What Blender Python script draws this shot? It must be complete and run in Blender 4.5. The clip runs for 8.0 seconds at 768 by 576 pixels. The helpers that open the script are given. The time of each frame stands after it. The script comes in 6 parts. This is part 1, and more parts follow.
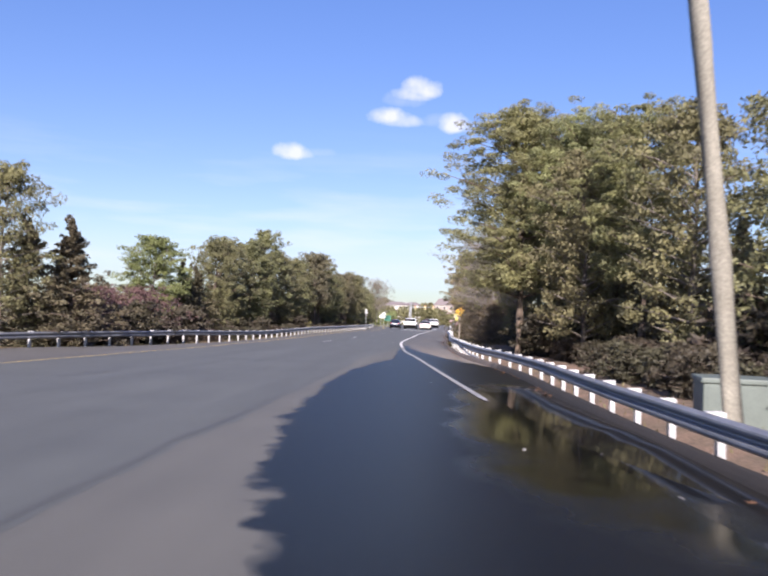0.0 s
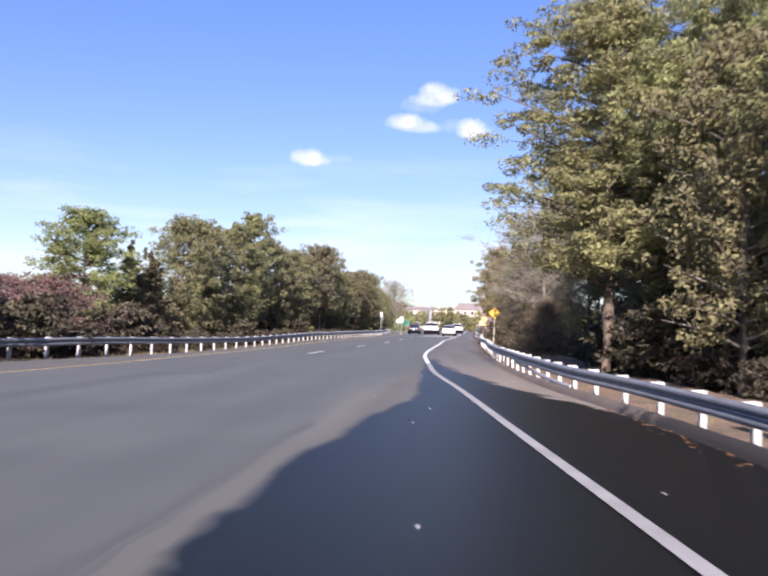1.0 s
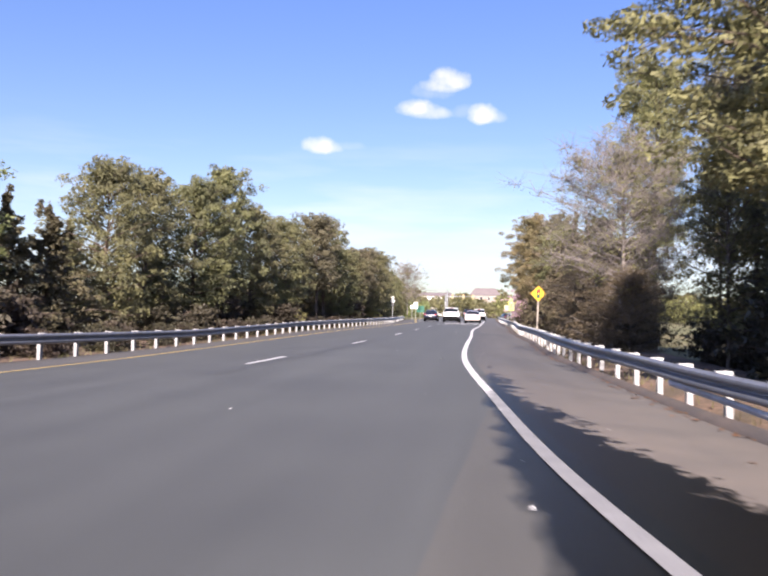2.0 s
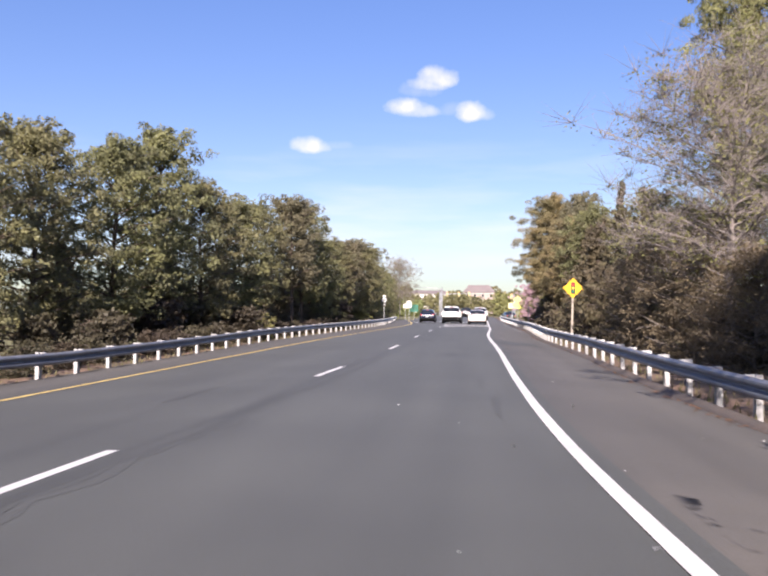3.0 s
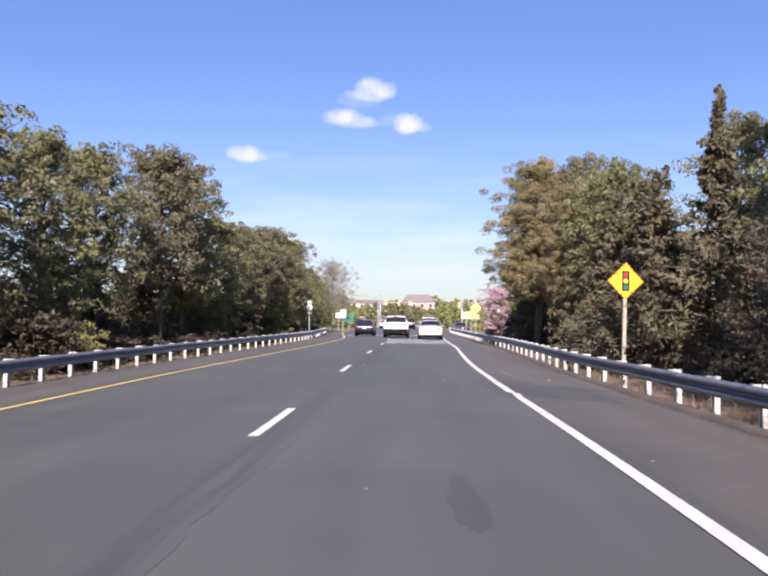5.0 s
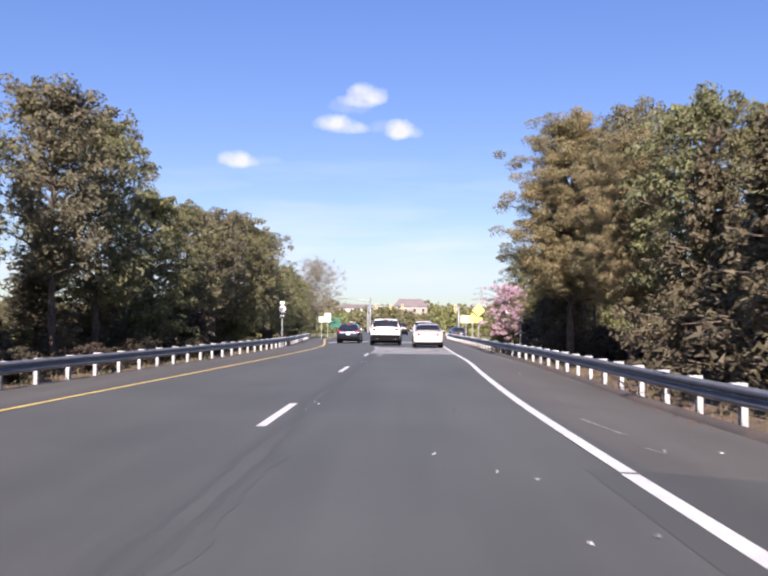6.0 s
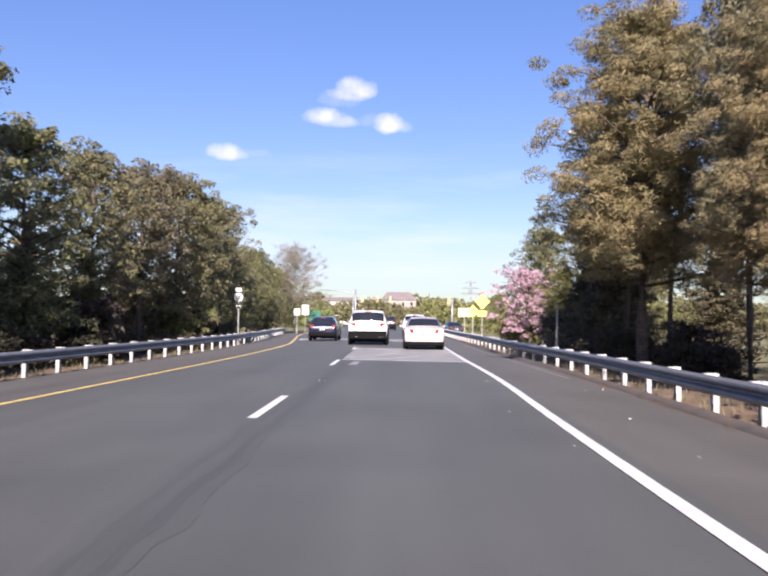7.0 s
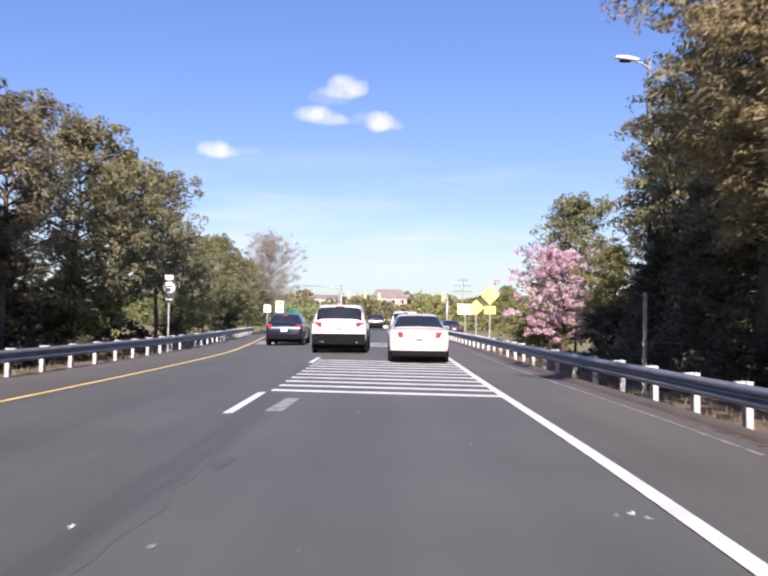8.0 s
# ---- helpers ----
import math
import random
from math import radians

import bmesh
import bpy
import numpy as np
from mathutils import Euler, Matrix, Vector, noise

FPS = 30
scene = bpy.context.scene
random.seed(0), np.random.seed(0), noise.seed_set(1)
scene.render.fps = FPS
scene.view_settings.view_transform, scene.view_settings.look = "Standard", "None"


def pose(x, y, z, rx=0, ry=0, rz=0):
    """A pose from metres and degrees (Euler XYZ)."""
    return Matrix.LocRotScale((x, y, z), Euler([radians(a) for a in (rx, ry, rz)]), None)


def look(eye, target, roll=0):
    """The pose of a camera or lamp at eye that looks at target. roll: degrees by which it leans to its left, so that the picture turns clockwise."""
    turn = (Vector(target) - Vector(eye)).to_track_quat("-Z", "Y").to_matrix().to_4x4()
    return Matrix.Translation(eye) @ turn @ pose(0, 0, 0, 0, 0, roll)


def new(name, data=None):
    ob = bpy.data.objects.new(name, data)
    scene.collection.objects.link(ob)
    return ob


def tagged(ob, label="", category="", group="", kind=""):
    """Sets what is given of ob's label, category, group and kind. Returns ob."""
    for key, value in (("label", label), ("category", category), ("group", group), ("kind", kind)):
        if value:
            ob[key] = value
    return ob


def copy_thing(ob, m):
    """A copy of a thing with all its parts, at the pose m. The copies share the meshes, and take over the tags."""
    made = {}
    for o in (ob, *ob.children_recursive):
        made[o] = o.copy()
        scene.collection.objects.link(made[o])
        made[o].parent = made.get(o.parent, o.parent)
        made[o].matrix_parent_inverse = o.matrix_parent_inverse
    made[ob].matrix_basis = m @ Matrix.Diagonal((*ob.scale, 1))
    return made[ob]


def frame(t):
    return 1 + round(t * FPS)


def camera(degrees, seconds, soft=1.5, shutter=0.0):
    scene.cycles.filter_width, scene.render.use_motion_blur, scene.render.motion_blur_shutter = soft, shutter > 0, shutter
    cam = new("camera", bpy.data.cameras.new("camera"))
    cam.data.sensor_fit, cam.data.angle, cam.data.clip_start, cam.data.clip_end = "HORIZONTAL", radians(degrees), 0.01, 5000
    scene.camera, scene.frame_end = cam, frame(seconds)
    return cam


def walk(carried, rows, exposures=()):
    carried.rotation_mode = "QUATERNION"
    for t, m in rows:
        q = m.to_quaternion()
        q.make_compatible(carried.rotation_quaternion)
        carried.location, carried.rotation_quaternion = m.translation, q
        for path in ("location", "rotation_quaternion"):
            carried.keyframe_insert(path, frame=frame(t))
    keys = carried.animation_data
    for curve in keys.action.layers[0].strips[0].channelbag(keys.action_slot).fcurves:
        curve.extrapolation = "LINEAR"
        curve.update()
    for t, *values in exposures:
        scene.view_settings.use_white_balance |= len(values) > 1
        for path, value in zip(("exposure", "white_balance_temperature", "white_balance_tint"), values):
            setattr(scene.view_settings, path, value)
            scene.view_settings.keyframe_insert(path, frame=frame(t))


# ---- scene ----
cam = camera(50.0, 8.0, 2.3, 0.2)
PATH = [
    (0, (5.192, -1.048, 1.543), (5.028, 0.943, 1.617), 1.9),
    (0.5, (4.64, 7.038, 1.41), (4.443, 9.026, 1.486), 2.2),
    (1, (3.965, 15.305, 1.325), (3.757, 17.292, 1.412), 1.8),
    (1.5, (3.211, 23.795, 1.285), (2.986, 25.781, 1.359), 1.8),
    (1.7, (2.928, 26.94, 1.177), (2.694, 28.925, 1.24), 1.5),
    (2.8, (1.205, 42.1, 1.4), (0.983, 44.087, 1.451), 0.4),
    (3, (1.011, 44.203, 1.402), (0.795, 46.19, 1.454), 0.3),
    (3.5, (0.659, 49.302, 1.325), (0.452, 51.29, 1.401), 0.8),
    (4, (0.294, 54.371, 1.35), (0.152, 56.365, 1.421), 1.0),
    (4.5, (0.115, 59.3, 1.285), (0.031, 61.297, 1.364), 0.9),
    (4.7, (-0.031, 61.0, 1.368), (-0.101, 62.997, 1.443), 0.5),
    (5.8, (-0.187, 72.661, 1.291), (-0.233, 74.658, 1.385), 0.7),
    (6, (-0.178, 75.189, 1.267), (-0.221, 77.187, 1.359), 0.4),
    (6.5, (-0.208, 81.018, 1.222), (-0.235, 83.016, 1.313), 0.5),
    (7, (-0.147, 87.349, 1.25), (-0.161, 89.348, 1.328), 0.8),
    (7.5, (-0.008, 93.393, 1.233), (-0.009, 95.391, 1.314), 0.9),
    (8, (0.242, 99.2, 1.254), (0.25, 101.199, 1.328), 0.8),
]
walk(cam, [(t, look(eye, target, roll)) for t, eye, target, roll in PATH], [
    (0, 1.1, 6300, 21), (0.5, 1.2, 6300, 22), (1.0, 1.28, 6380, 22), (1.5, 1.31, 6500, 22), (3, 1.18, 6680, 21), (3.5, 1.05, 6540, 21), (4.5, 1.06, 6470, 21), (6, 1.07, 6480, 21), (7, 1.13, 6500, 21), (8, 1.1, 6470, 21)])

# ---- light ----
SUN_AZ, SUN_EL = 0.6, 29.5     # degrees: the sun stands behind the start
world = bpy.data.worlds.new("sky")
scene.world = world
world.use_nodes = True


def sky_nodes():
    nt = world.node_tree
    nt.nodes.clear()
    out = nt.nodes.new("ShaderNodeOutputWorld")
    bg = nt.nodes.new("ShaderNodeBackground")
    sky = nt.nodes.new("ShaderNodeTexSky")
    sky.sky_type, sky.sun_disc = "NISHITA", False
    sky.sun_elevation, sky.sun_rotation = radians(SUN_EL), radians(180 + SUN_AZ)
    sky.altitude, sky.air_density, sky.dust_density, sky.ozone_density = 0, 1.0, 1.0, 3.0
    bg.inputs[1].default_value = SKY_STRENGTH
    hsv = nt.nodes.new("ShaderNodeHueSaturation")
    hsv.inputs["Saturation"].default_value, hsv.inputs["Hue"].default_value = 1.42, 0.521
    gam = nt.nodes.new("ShaderNodeGamma")
    gam.inputs[1].default_value = 0.72
    nt.links.new(sky.outputs[0], gam.inputs[0])
    nt.links.new(gam.outputs[0], hsv.inputs["Color"])
    coord = nt.nodes.new("ShaderNodeTexCoord")
    noise_n = nt.nodes.new("ShaderNodeTexNoise")
    noise_n.inputs["Scale"].default_value, noise_n.inputs["Detail"].default_value = 46.0, 6.0
    nt.links.new(coord.outputs["Generated"], noise_n.inputs["Vector"])
    total = None

    def math_node(op, a, b):
        m = nt.nodes.new("ShaderNodeMath")
        m.operation = op
        for k, v in enumerate((a, b)):
            if isinstance(v, (int, float)):
                m.inputs[k].default_value = v
            else:
                nt.links.new(v, m.inputs[k])
        return m.outputs[0]

    # small fair-weather clouds: azimuth and elevation in degrees, half width, half height, strength
    for az, el, w, h, power in CLOUDS:
        a, e = radians(az), radians(el)
        c = Vector((math.sin(a) * math.cos(e), math.cos(a) * math.cos(e), math.sin(e)))
        right = Vector((math.cos(a), -math.sin(a), 0))
        up = right.cross(c)
        sums = []
        for axis, size in ((right, w), (up, h)):
            d = nt.nodes.new("ShaderNodeVectorMath")
            d.operation = "DOT_PRODUCT"
            d.inputs[1].default_value = axis
            nt.links.new(coord.outputs["Generated"], d.inputs[0])
            off = math_node("SUBTRACT", d.outputs["Value"], axis.dot(c))
            sc = math_node("DIVIDE", off, math.tan(radians(size)))
            if axis is up:      # flat bottoms: the lower half is shorter
                low = math_node("MULTIPLY", math_node("MINIMUM", sc, 0.0), 0.75)
                sc = math_node("ADD", sc, low)
            sums.append(math_node("MULTIPLY", sc, sc))
        front = nt.nodes.new("ShaderNodeVectorMath")
        front.operation = "DOT_PRODUCT"
        front.inputs[1].default_value = c
        nt.links.new(coord.outputs["Generated"], front.inputs[0])
        ball = math_node("SUBTRACT", 1.0, math_node("ADD", sums[0], sums[1]))
        ball = math_node("ADD", ball, math_node("MULTIPLY", math_node("SUBTRACT", noise_n.outputs[0], 0.5), 1.9))
        ball = math_node("MULTIPLY", math_node("MAXIMUM", ball, 0.0), math_node("GREATER_THAN", front.outputs["Value"], 0.9))
        ball = math_node("MULTIPLY", math_node("MINIMUM", math_node("MULTIPLY", ball, 0.95), 1.0), power)
        total = ball if total is None else math_node("MAXIMUM", total, ball)
    # thin streaks of high cloud low over the horizon
    mp = nt.nodes.new("ShaderNodeMapping")
    mp.inputs["Scale"].default_value = (3.0, 3.0, 22.0)
    mp.inputs["Rotation"].default_value = (0.0, radians(7), 0.0)
    nt.links.new(coord.outputs["Generated"], mp.inputs[0])
    wisp = nt.nodes.new("ShaderNodeTexNoise")
    wisp.inputs["Scale"].default_value, wisp.inputs["Detail"].default_value = 1.6, 6.0
    nt.links.new(mp.outputs[0], wisp.inputs["Vector"])
    sep = nt.nodes.new("ShaderNodeSeparateXYZ")
    nt.links.new(coord.outputs["Generated"], sep.inputs[0])
    low = math_node("MAXIMUM", math_node("SUBTRACT", 1.0, math_node("MULTIPLY", math_node("ABSOLUTE", math_node("SUBTRACT", sep.outputs[2], 0.1), 0.0), 8.0)), 0.0)
    thin = math_node("MULTIPLY", math_node("MAXIMUM", math_node("SUBTRACT", wisp.outputs[0], 0.5), 0.0), 1.6)
    total = math_node("MAXIMUM", total, math_node("MULTIPLY", thin, low))
    mix = nt.nodes.new("ShaderNodeMix")
    mix.data_type = "RGBA"
    nt.links.new(total, mix.inputs["Factor"])
    pale = nt.nodes.new("ShaderNodeSeparateColor")
    nt.links.new(hsv.outputs[0], pale.inputs[0])
    haze = nt.nodes.new("ShaderNodeCombineColor")
    for k, limit in enumerate(HAZE):        # the pale haze over the horizon
        m = nt.nodes.new("ShaderNodeMath")
        m.operation = "SMOOTH_MIN"
        m.inputs[1].default_value, m.inputs[2].default_value = limit, 0.9
        nt.links.new(pale.outputs[k], m.inputs[0])
        nt.links.new(m.outputs[0], haze.inputs[k])
    nt.links.new(haze.outputs[0], mix.inputs["A"])
    mix.inputs["B"].default_value = CLOUD_COLOUR
    nt.links.new(mix.outputs["Result"], bg.inputs[0])
    nt.links.new(bg.outputs[0], out.inputs[0])


SKY_STRENGTH = 0.128
CLOUD_COLOUR = (3.8, 3.95, 4.1, 1)
HAZE = (3.0, 3.6, 4.4)
CLOUDS = [
    (-2.6, 15.65, 1.5, 1.05, 0.85), (-3.2, 15.3, 1.5, 0.8, 0.7), (-3.7, 14.95, 1.5, 0.8, 0.25),
    (-4.7, 13.75, 1.5, 0.85, 0.85), (-4.0, 13.5, 1.7, 0.62, 0.6),
    (-0.2, 13.35, 1.2, 0.92, 0.85), (-1.4, 13.6, 1.1, 0.6, 0.15), (0.5, 13.25, 1.0, 0.6, 0.35),
    (-11.6, 11.12, 1.35, 0.85, 0.82), (-11.1, 11.08, 1.3, 0.6, 0.6), (-9.7, 11.2, 1.5, 0.4, 0.15),
]
sky_nodes()
sun = new("sun", bpy.data.lights.new("sun", "SUN"))
sun.data.energy, sun.data.angle, sun.data.color = 5.0, radians(0.36), (1.0, 0.93, 0.82)
sun.matrix_world = look((0, 0, 60), (math.sin(radians(SUN_AZ)) * math.cos(radians(SUN_EL)), math.cos(radians(SUN_AZ)) * math.cos(radians(SUN_EL)), 60 - math.sin(radians(SUN_EL))))
scene.view_settings.exposure = 0.0


# ---- materials ----
def material(name, colour, rough=0.7, metal=0.0, other=None, scale=3.0, detail=5.0, fine=40.0, fine_amount=0.25, bump=0.0, bump_scale=60.0, spec=0.5, island=0.0, per_object=0.0, coat=0.0):
    """A surface of two mixed tones: broad stains and fine grain, with a little relief."""
    m = bpy.data.materials.new(name)
    m.use_nodes = True
    nt = m.node_tree
    b = nt.nodes["Principled BSDF"]
    b.inputs["Roughness"].default_value, b.inputs["Metallic"].default_value = rough, metal
    b.inputs["Specular IOR Level"].default_value = spec
    b.inputs["Coat Weight"].default_value = coat
    b.inputs["Coat Roughness"].default_value = 0.05
    geo = nt.nodes.new("ShaderNodeTexCoord")
    n1 = nt.nodes.new("ShaderNodeTexNoise")
    n1.inputs["Scale"].default_value, n1.inputs["Detail"].default_value = scale, detail
    nt.links.new(geo.outputs["Object"], n1.inputs["Vector"])
    ramp = nt.nodes.new("ShaderNodeMapRange")
    ramp.inputs["From Min"].default_value, ramp.inputs["From Max"].default_value = 0.35, 0.65
    nt.links.new(n1.outputs[0], ramp.inputs[0])
    mix = nt.nodes.new("ShaderNodeMix")
    mix.data_type = "RGBA"
    nt.links.new(ramp.outputs[0], mix.inputs["Factor"])
    mix.inputs["A"].default_value = (*colour, 1)
    mix.inputs["B"].default_value = (*(other or [c * 0.75 for c in colour]), 1)
    n2 = nt.nodes.new("ShaderNodeTexNoise")
    n2.inputs["Scale"].default_value, n2.inputs["Detail"].default_value = fine, 3.0
    nt.links.new(geo.outputs["Object"], n2.inputs["Vector"])
    hsv = nt.nodes.new("ShaderNodeHueSaturation")
    nt.links.new(mix.outputs["Result"], hsv.inputs["Color"])
    value = nt.nodes.new("ShaderNodeMapRange")
    value.inputs["To Min"].default_value, value.inputs["To Max"].default_value = 1 - fine_amount, 1 + fine_amount
    value.inputs["From Min"].default_value, value.inputs["From Max"].default_value = 0.3, 0.7
    nt.links.new(n2.outputs[0], value.inputs[0])
    last = value.outputs[0]
    for amount, kind in ((island, "geo"), (per_object, "obj")):
        if amount:
            src = nt.nodes.new("ShaderNodeNewGeometry" if kind == "geo" else "ShaderNodeObjectInfo")
            r = nt.nodes.new("ShaderNodeMapRange")
            r.inputs["To Min"].default_value, r.inputs["To Max"].default_value = 1 - amount, 1 + amount
            nt.links.new(src.outputs["Random Per Island" if kind == "geo" else "Random"], r.inputs[0])
            mul = nt.nodes.new("ShaderNodeMath")
            mul.operation = "MULTIPLY"
            nt.links.new(last, mul.inputs[0])
            nt.links.new(r.outputs[0], mul.inputs[1])
            last = mul.outputs[0]
    nt.links.new(last, hsv.inputs["Value"])
    nt.links.new(hsv.outputs[0], b.inputs["Base Color"])
    if bump:
        n3 = nt.nodes.new("ShaderNodeTexNoise")
        n3.inputs["Scale"].default_value, n3.inputs["Detail"].default_value = bump_scale, 4.0
        nt.links.new(geo.outputs["Object"], n3.inputs["Vector"])
        bp = nt.nodes.new("ShaderNodeBump")
        bp.inputs["Strength"].default_value, bp.inputs["Distance"].default_value = bump, 0.02
        nt.links.new(n3.outputs[0], bp.inputs["Height"])
        nt.links.new(bp.outputs[0], b.inputs["Normal"])
    return m


def leaf_material(name, sunny, dull, hue_spread=0.04, translucent=0.25):
    """Foliage: each leaf takes its own tone between two colours, and lets some light through."""
    m = bpy.data.materials.new(name)
    m.use_nodes = True
    nt = m.node_tree
    b = nt.nodes["Principled BSDF"]
    b.inputs["Roughness"].default_value = 0.55
    b.inputs["Specular IOR Level"].default_value = 0.25
    geo = nt.nodes.new("ShaderNodeNewGeometry")
    info = nt.nodes.new("ShaderNodeObjectInfo")
    coord = nt.nodes.new("ShaderNodeTexCoord")
    n = nt.nodes.new("ShaderNodeTexNoise")
    n.inputs["Scale"].default_value = 0.55
    nt.links.new(coord.outputs["Object"], n.inputs["Vector"])
    add = nt.nodes.new("ShaderNodeMath")
    add.operation = "MULTIPLY_ADD"
    nt.links.new(geo.outputs["Random Per Island"], add.inputs[0])
    add.inputs[1].default_value = 0.6
    sub = nt.nodes.new("ShaderNodeMapRange")
    sub.inputs["From Min"].default_value, sub.inputs["From Max"].default_value = 0.35, 0.65
    sub.inputs["To Min"].default_value, sub.inputs["To Max"].default_value = -0.15, 0.55
    nt.links.new(n.outputs[0], sub.inputs[0])
    nt.links.new(sub.outputs[0], add.inputs[2])
    mix = nt.nodes.new("ShaderNodeMix")
    mix.data_type = "RGBA"
    nt.links.new(add.outputs[0], mix.inputs["Factor"])
    mix.inputs["A"].default_value, mix.inputs["B"].default_value = (*sunny, 1), (*dull, 1)
    hsv = nt.nodes.new("ShaderNodeHueSaturation")
    nt.links.new(mix.outputs["Result"], hsv.inputs["Color"])
    h = nt.nodes.new("ShaderNodeMapRange")
    h.inputs["To Min"].default_value, h.inputs["To Max"].default_value = 0.5 - hue_spread, 0.5 + hue_spread
    nt.links.new(info.outputs["Random"], h.inputs[0])
    nt.links.new(h.outputs[0], hsv.inputs["Hue"])
    nt.links.new(hsv.outputs[0], b.inputs["Base Color"])
    t = nt.nodes.new("ShaderNodeBsdfTranslucent")
    nt.links.new(hsv.outputs[0], t.inputs[0])
    ms = nt.nodes.new("ShaderNodeMixShader")
    ms.inputs[0].default_value = translucent
    nt.links.new(b.outputs[0], ms.inputs[1])
    nt.links.new(t.outputs[0], ms.inputs[2])
    nt.links.new(ms.outputs[0], nt.nodes["Material Output"].inputs[0])
    return m


def asphalt_material(name, colour, other, wet=False, silt=False):
    """Worn asphalt: aggregate grain, wheel-track streaks along the road, stains; where wet, a dark mirror film."""
    m = material(name, colour, 0.68, other=other, scale=0.35, fine=55.0, fine_amount=0.22, bump=0.35, bump_scale=90.0, spec=0.6)
    nt = m.node_tree
    b = nt.nodes["Principled BSDF"]
    b.inputs["Diffuse Roughness"].default_value = 1.0
    coord = nt.nodes.new("ShaderNodeTexCoord")
    mp = nt.nodes.new("ShaderNodeMapping")
    mp.inputs["Scale"].default_value = (1.1, 0.05, 1)
    nt.links.new(coord.outputs["Object"], mp.inputs[0])
    st = nt.nodes.new("ShaderNodeTexNoise")
    st.inputs["Scale"].default_value, st.inputs["Detail"].default_value = 1.0, 5.0
    nt.links.new(mp.outputs[0], st.inputs["Vector"])
    mr = nt.nodes.new("ShaderNodeMapRange")
    mr.inputs["From Min"].default_value, mr.inputs["From Max"].default_value = 0.3, 0.7
    mr.inputs["To Min"].default_value, mr.inputs["To Max"].default_value = 0.86, 1.12
    nt.links.new(st.outputs[0], mr.inputs[0])
    mul = nt.nodes.new("ShaderNodeVectorMath")
    mul.operation = "SCALE"
    old = b.inputs["Base Color"].links[0].from_socket
    nt.links.new(old, mul.inputs[0])
    nt.links.new(mr.outputs[0], mul.inputs["Scale"])
    nt.links.new(mul.outputs[0], b.inputs["Base Color"])
    if silt:            # pale silt that the water has left, thinning out up the road
        sep = nt.nodes.new("ShaderNodeSeparateXYZ")
        nt.links.new(coord.outputs["Object"], sep.inputs[0])
        reach = nt.nodes.new("ShaderNodeMapRange")
        reach.inputs["From Min"].default_value, reach.inputs["From Max"].default_value = 53.0, 36.0
        nt.links.new(sep.outputs[1], reach.inputs[0])
        patchy = nt.nodes.new("ShaderNodeTexNoise")
        patchy.inputs["Scale"].default_value, patchy.inputs["Detail"].default_value = 0.9, 6.0
        nt.links.new(coord.outputs["Object"], patchy.inputs["Vector"])
        dusty = nt.nodes.new("ShaderNodeMix")
        dusty.data_type = "RGBA"
        dusty.inputs["B"].default_value = (0.135, 0.112, 0.094, 1)
        side = nt.nodes.new("ShaderNodeMapRange")
        side.inputs["From Min"].default_value, side.inputs["From Max"].default_value = 1.5, 2.5
        nt.links.new(sep.outputs[0], side.inputs[0])
        amount = node_math(nt, "MULTIPLY", reach.outputs[0], side.outputs[0])
        nt.links.new(node_math(nt, "MULTIPLY", amount, patchy.outputs[0]), dusty.inputs["Factor"])
        nt.links.new(mul.outputs[0], dusty.inputs["A"])
        nt.links.new(dusty.outputs["Result"], b.inputs["Base Color"])
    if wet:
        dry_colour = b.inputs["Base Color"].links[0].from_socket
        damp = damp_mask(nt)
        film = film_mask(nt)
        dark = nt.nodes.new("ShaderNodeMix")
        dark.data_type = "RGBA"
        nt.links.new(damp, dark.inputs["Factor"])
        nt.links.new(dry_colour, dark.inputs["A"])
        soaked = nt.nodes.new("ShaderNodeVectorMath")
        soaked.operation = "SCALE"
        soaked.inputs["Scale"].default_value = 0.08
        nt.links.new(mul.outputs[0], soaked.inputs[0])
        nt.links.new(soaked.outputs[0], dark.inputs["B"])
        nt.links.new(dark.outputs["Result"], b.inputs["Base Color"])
        targets = [(b.inputs["Roughness"], (0.68, 0.40, 0.02)), (b.inputs["Specular IOR Level"], (0.6, 0.13, 0.12))]
        targets += [(node.inputs["Strength"], (0.35, 0.25, 0.008)) for node in nt.nodes if node.bl_idname == "ShaderNodeBump"]
        for socket, (dry, moist, mirror) in targets:
            one = nt.nodes.new("ShaderNodeMapRange")
            one.inputs["To Min"].default_value, one.inputs["To Max"].default_value = dry, moist
            nt.links.new(damp, one.inputs[0])
            two = nt.nodes.new("ShaderNodeMix")
            two.inputs["B"].default_value = mirror
            nt.links.new(film, two.inputs["Factor"])
            nt.links.new(one.outputs[0], two.inputs["A"])
            nt.links.new(two.outputs["Result"], socket)
    return m


def node_math(nt, kind, a, c):
    k = nt.nodes.new("ShaderNodeMath")
    k.operation = kind
    for i, v in enumerate((a, c)):
        if isinstance(v, (int, float)):
            k.inputs[i].default_value = v
        else:
            nt.links.new(v, k.inputs[i])
    return k.outputs[0]


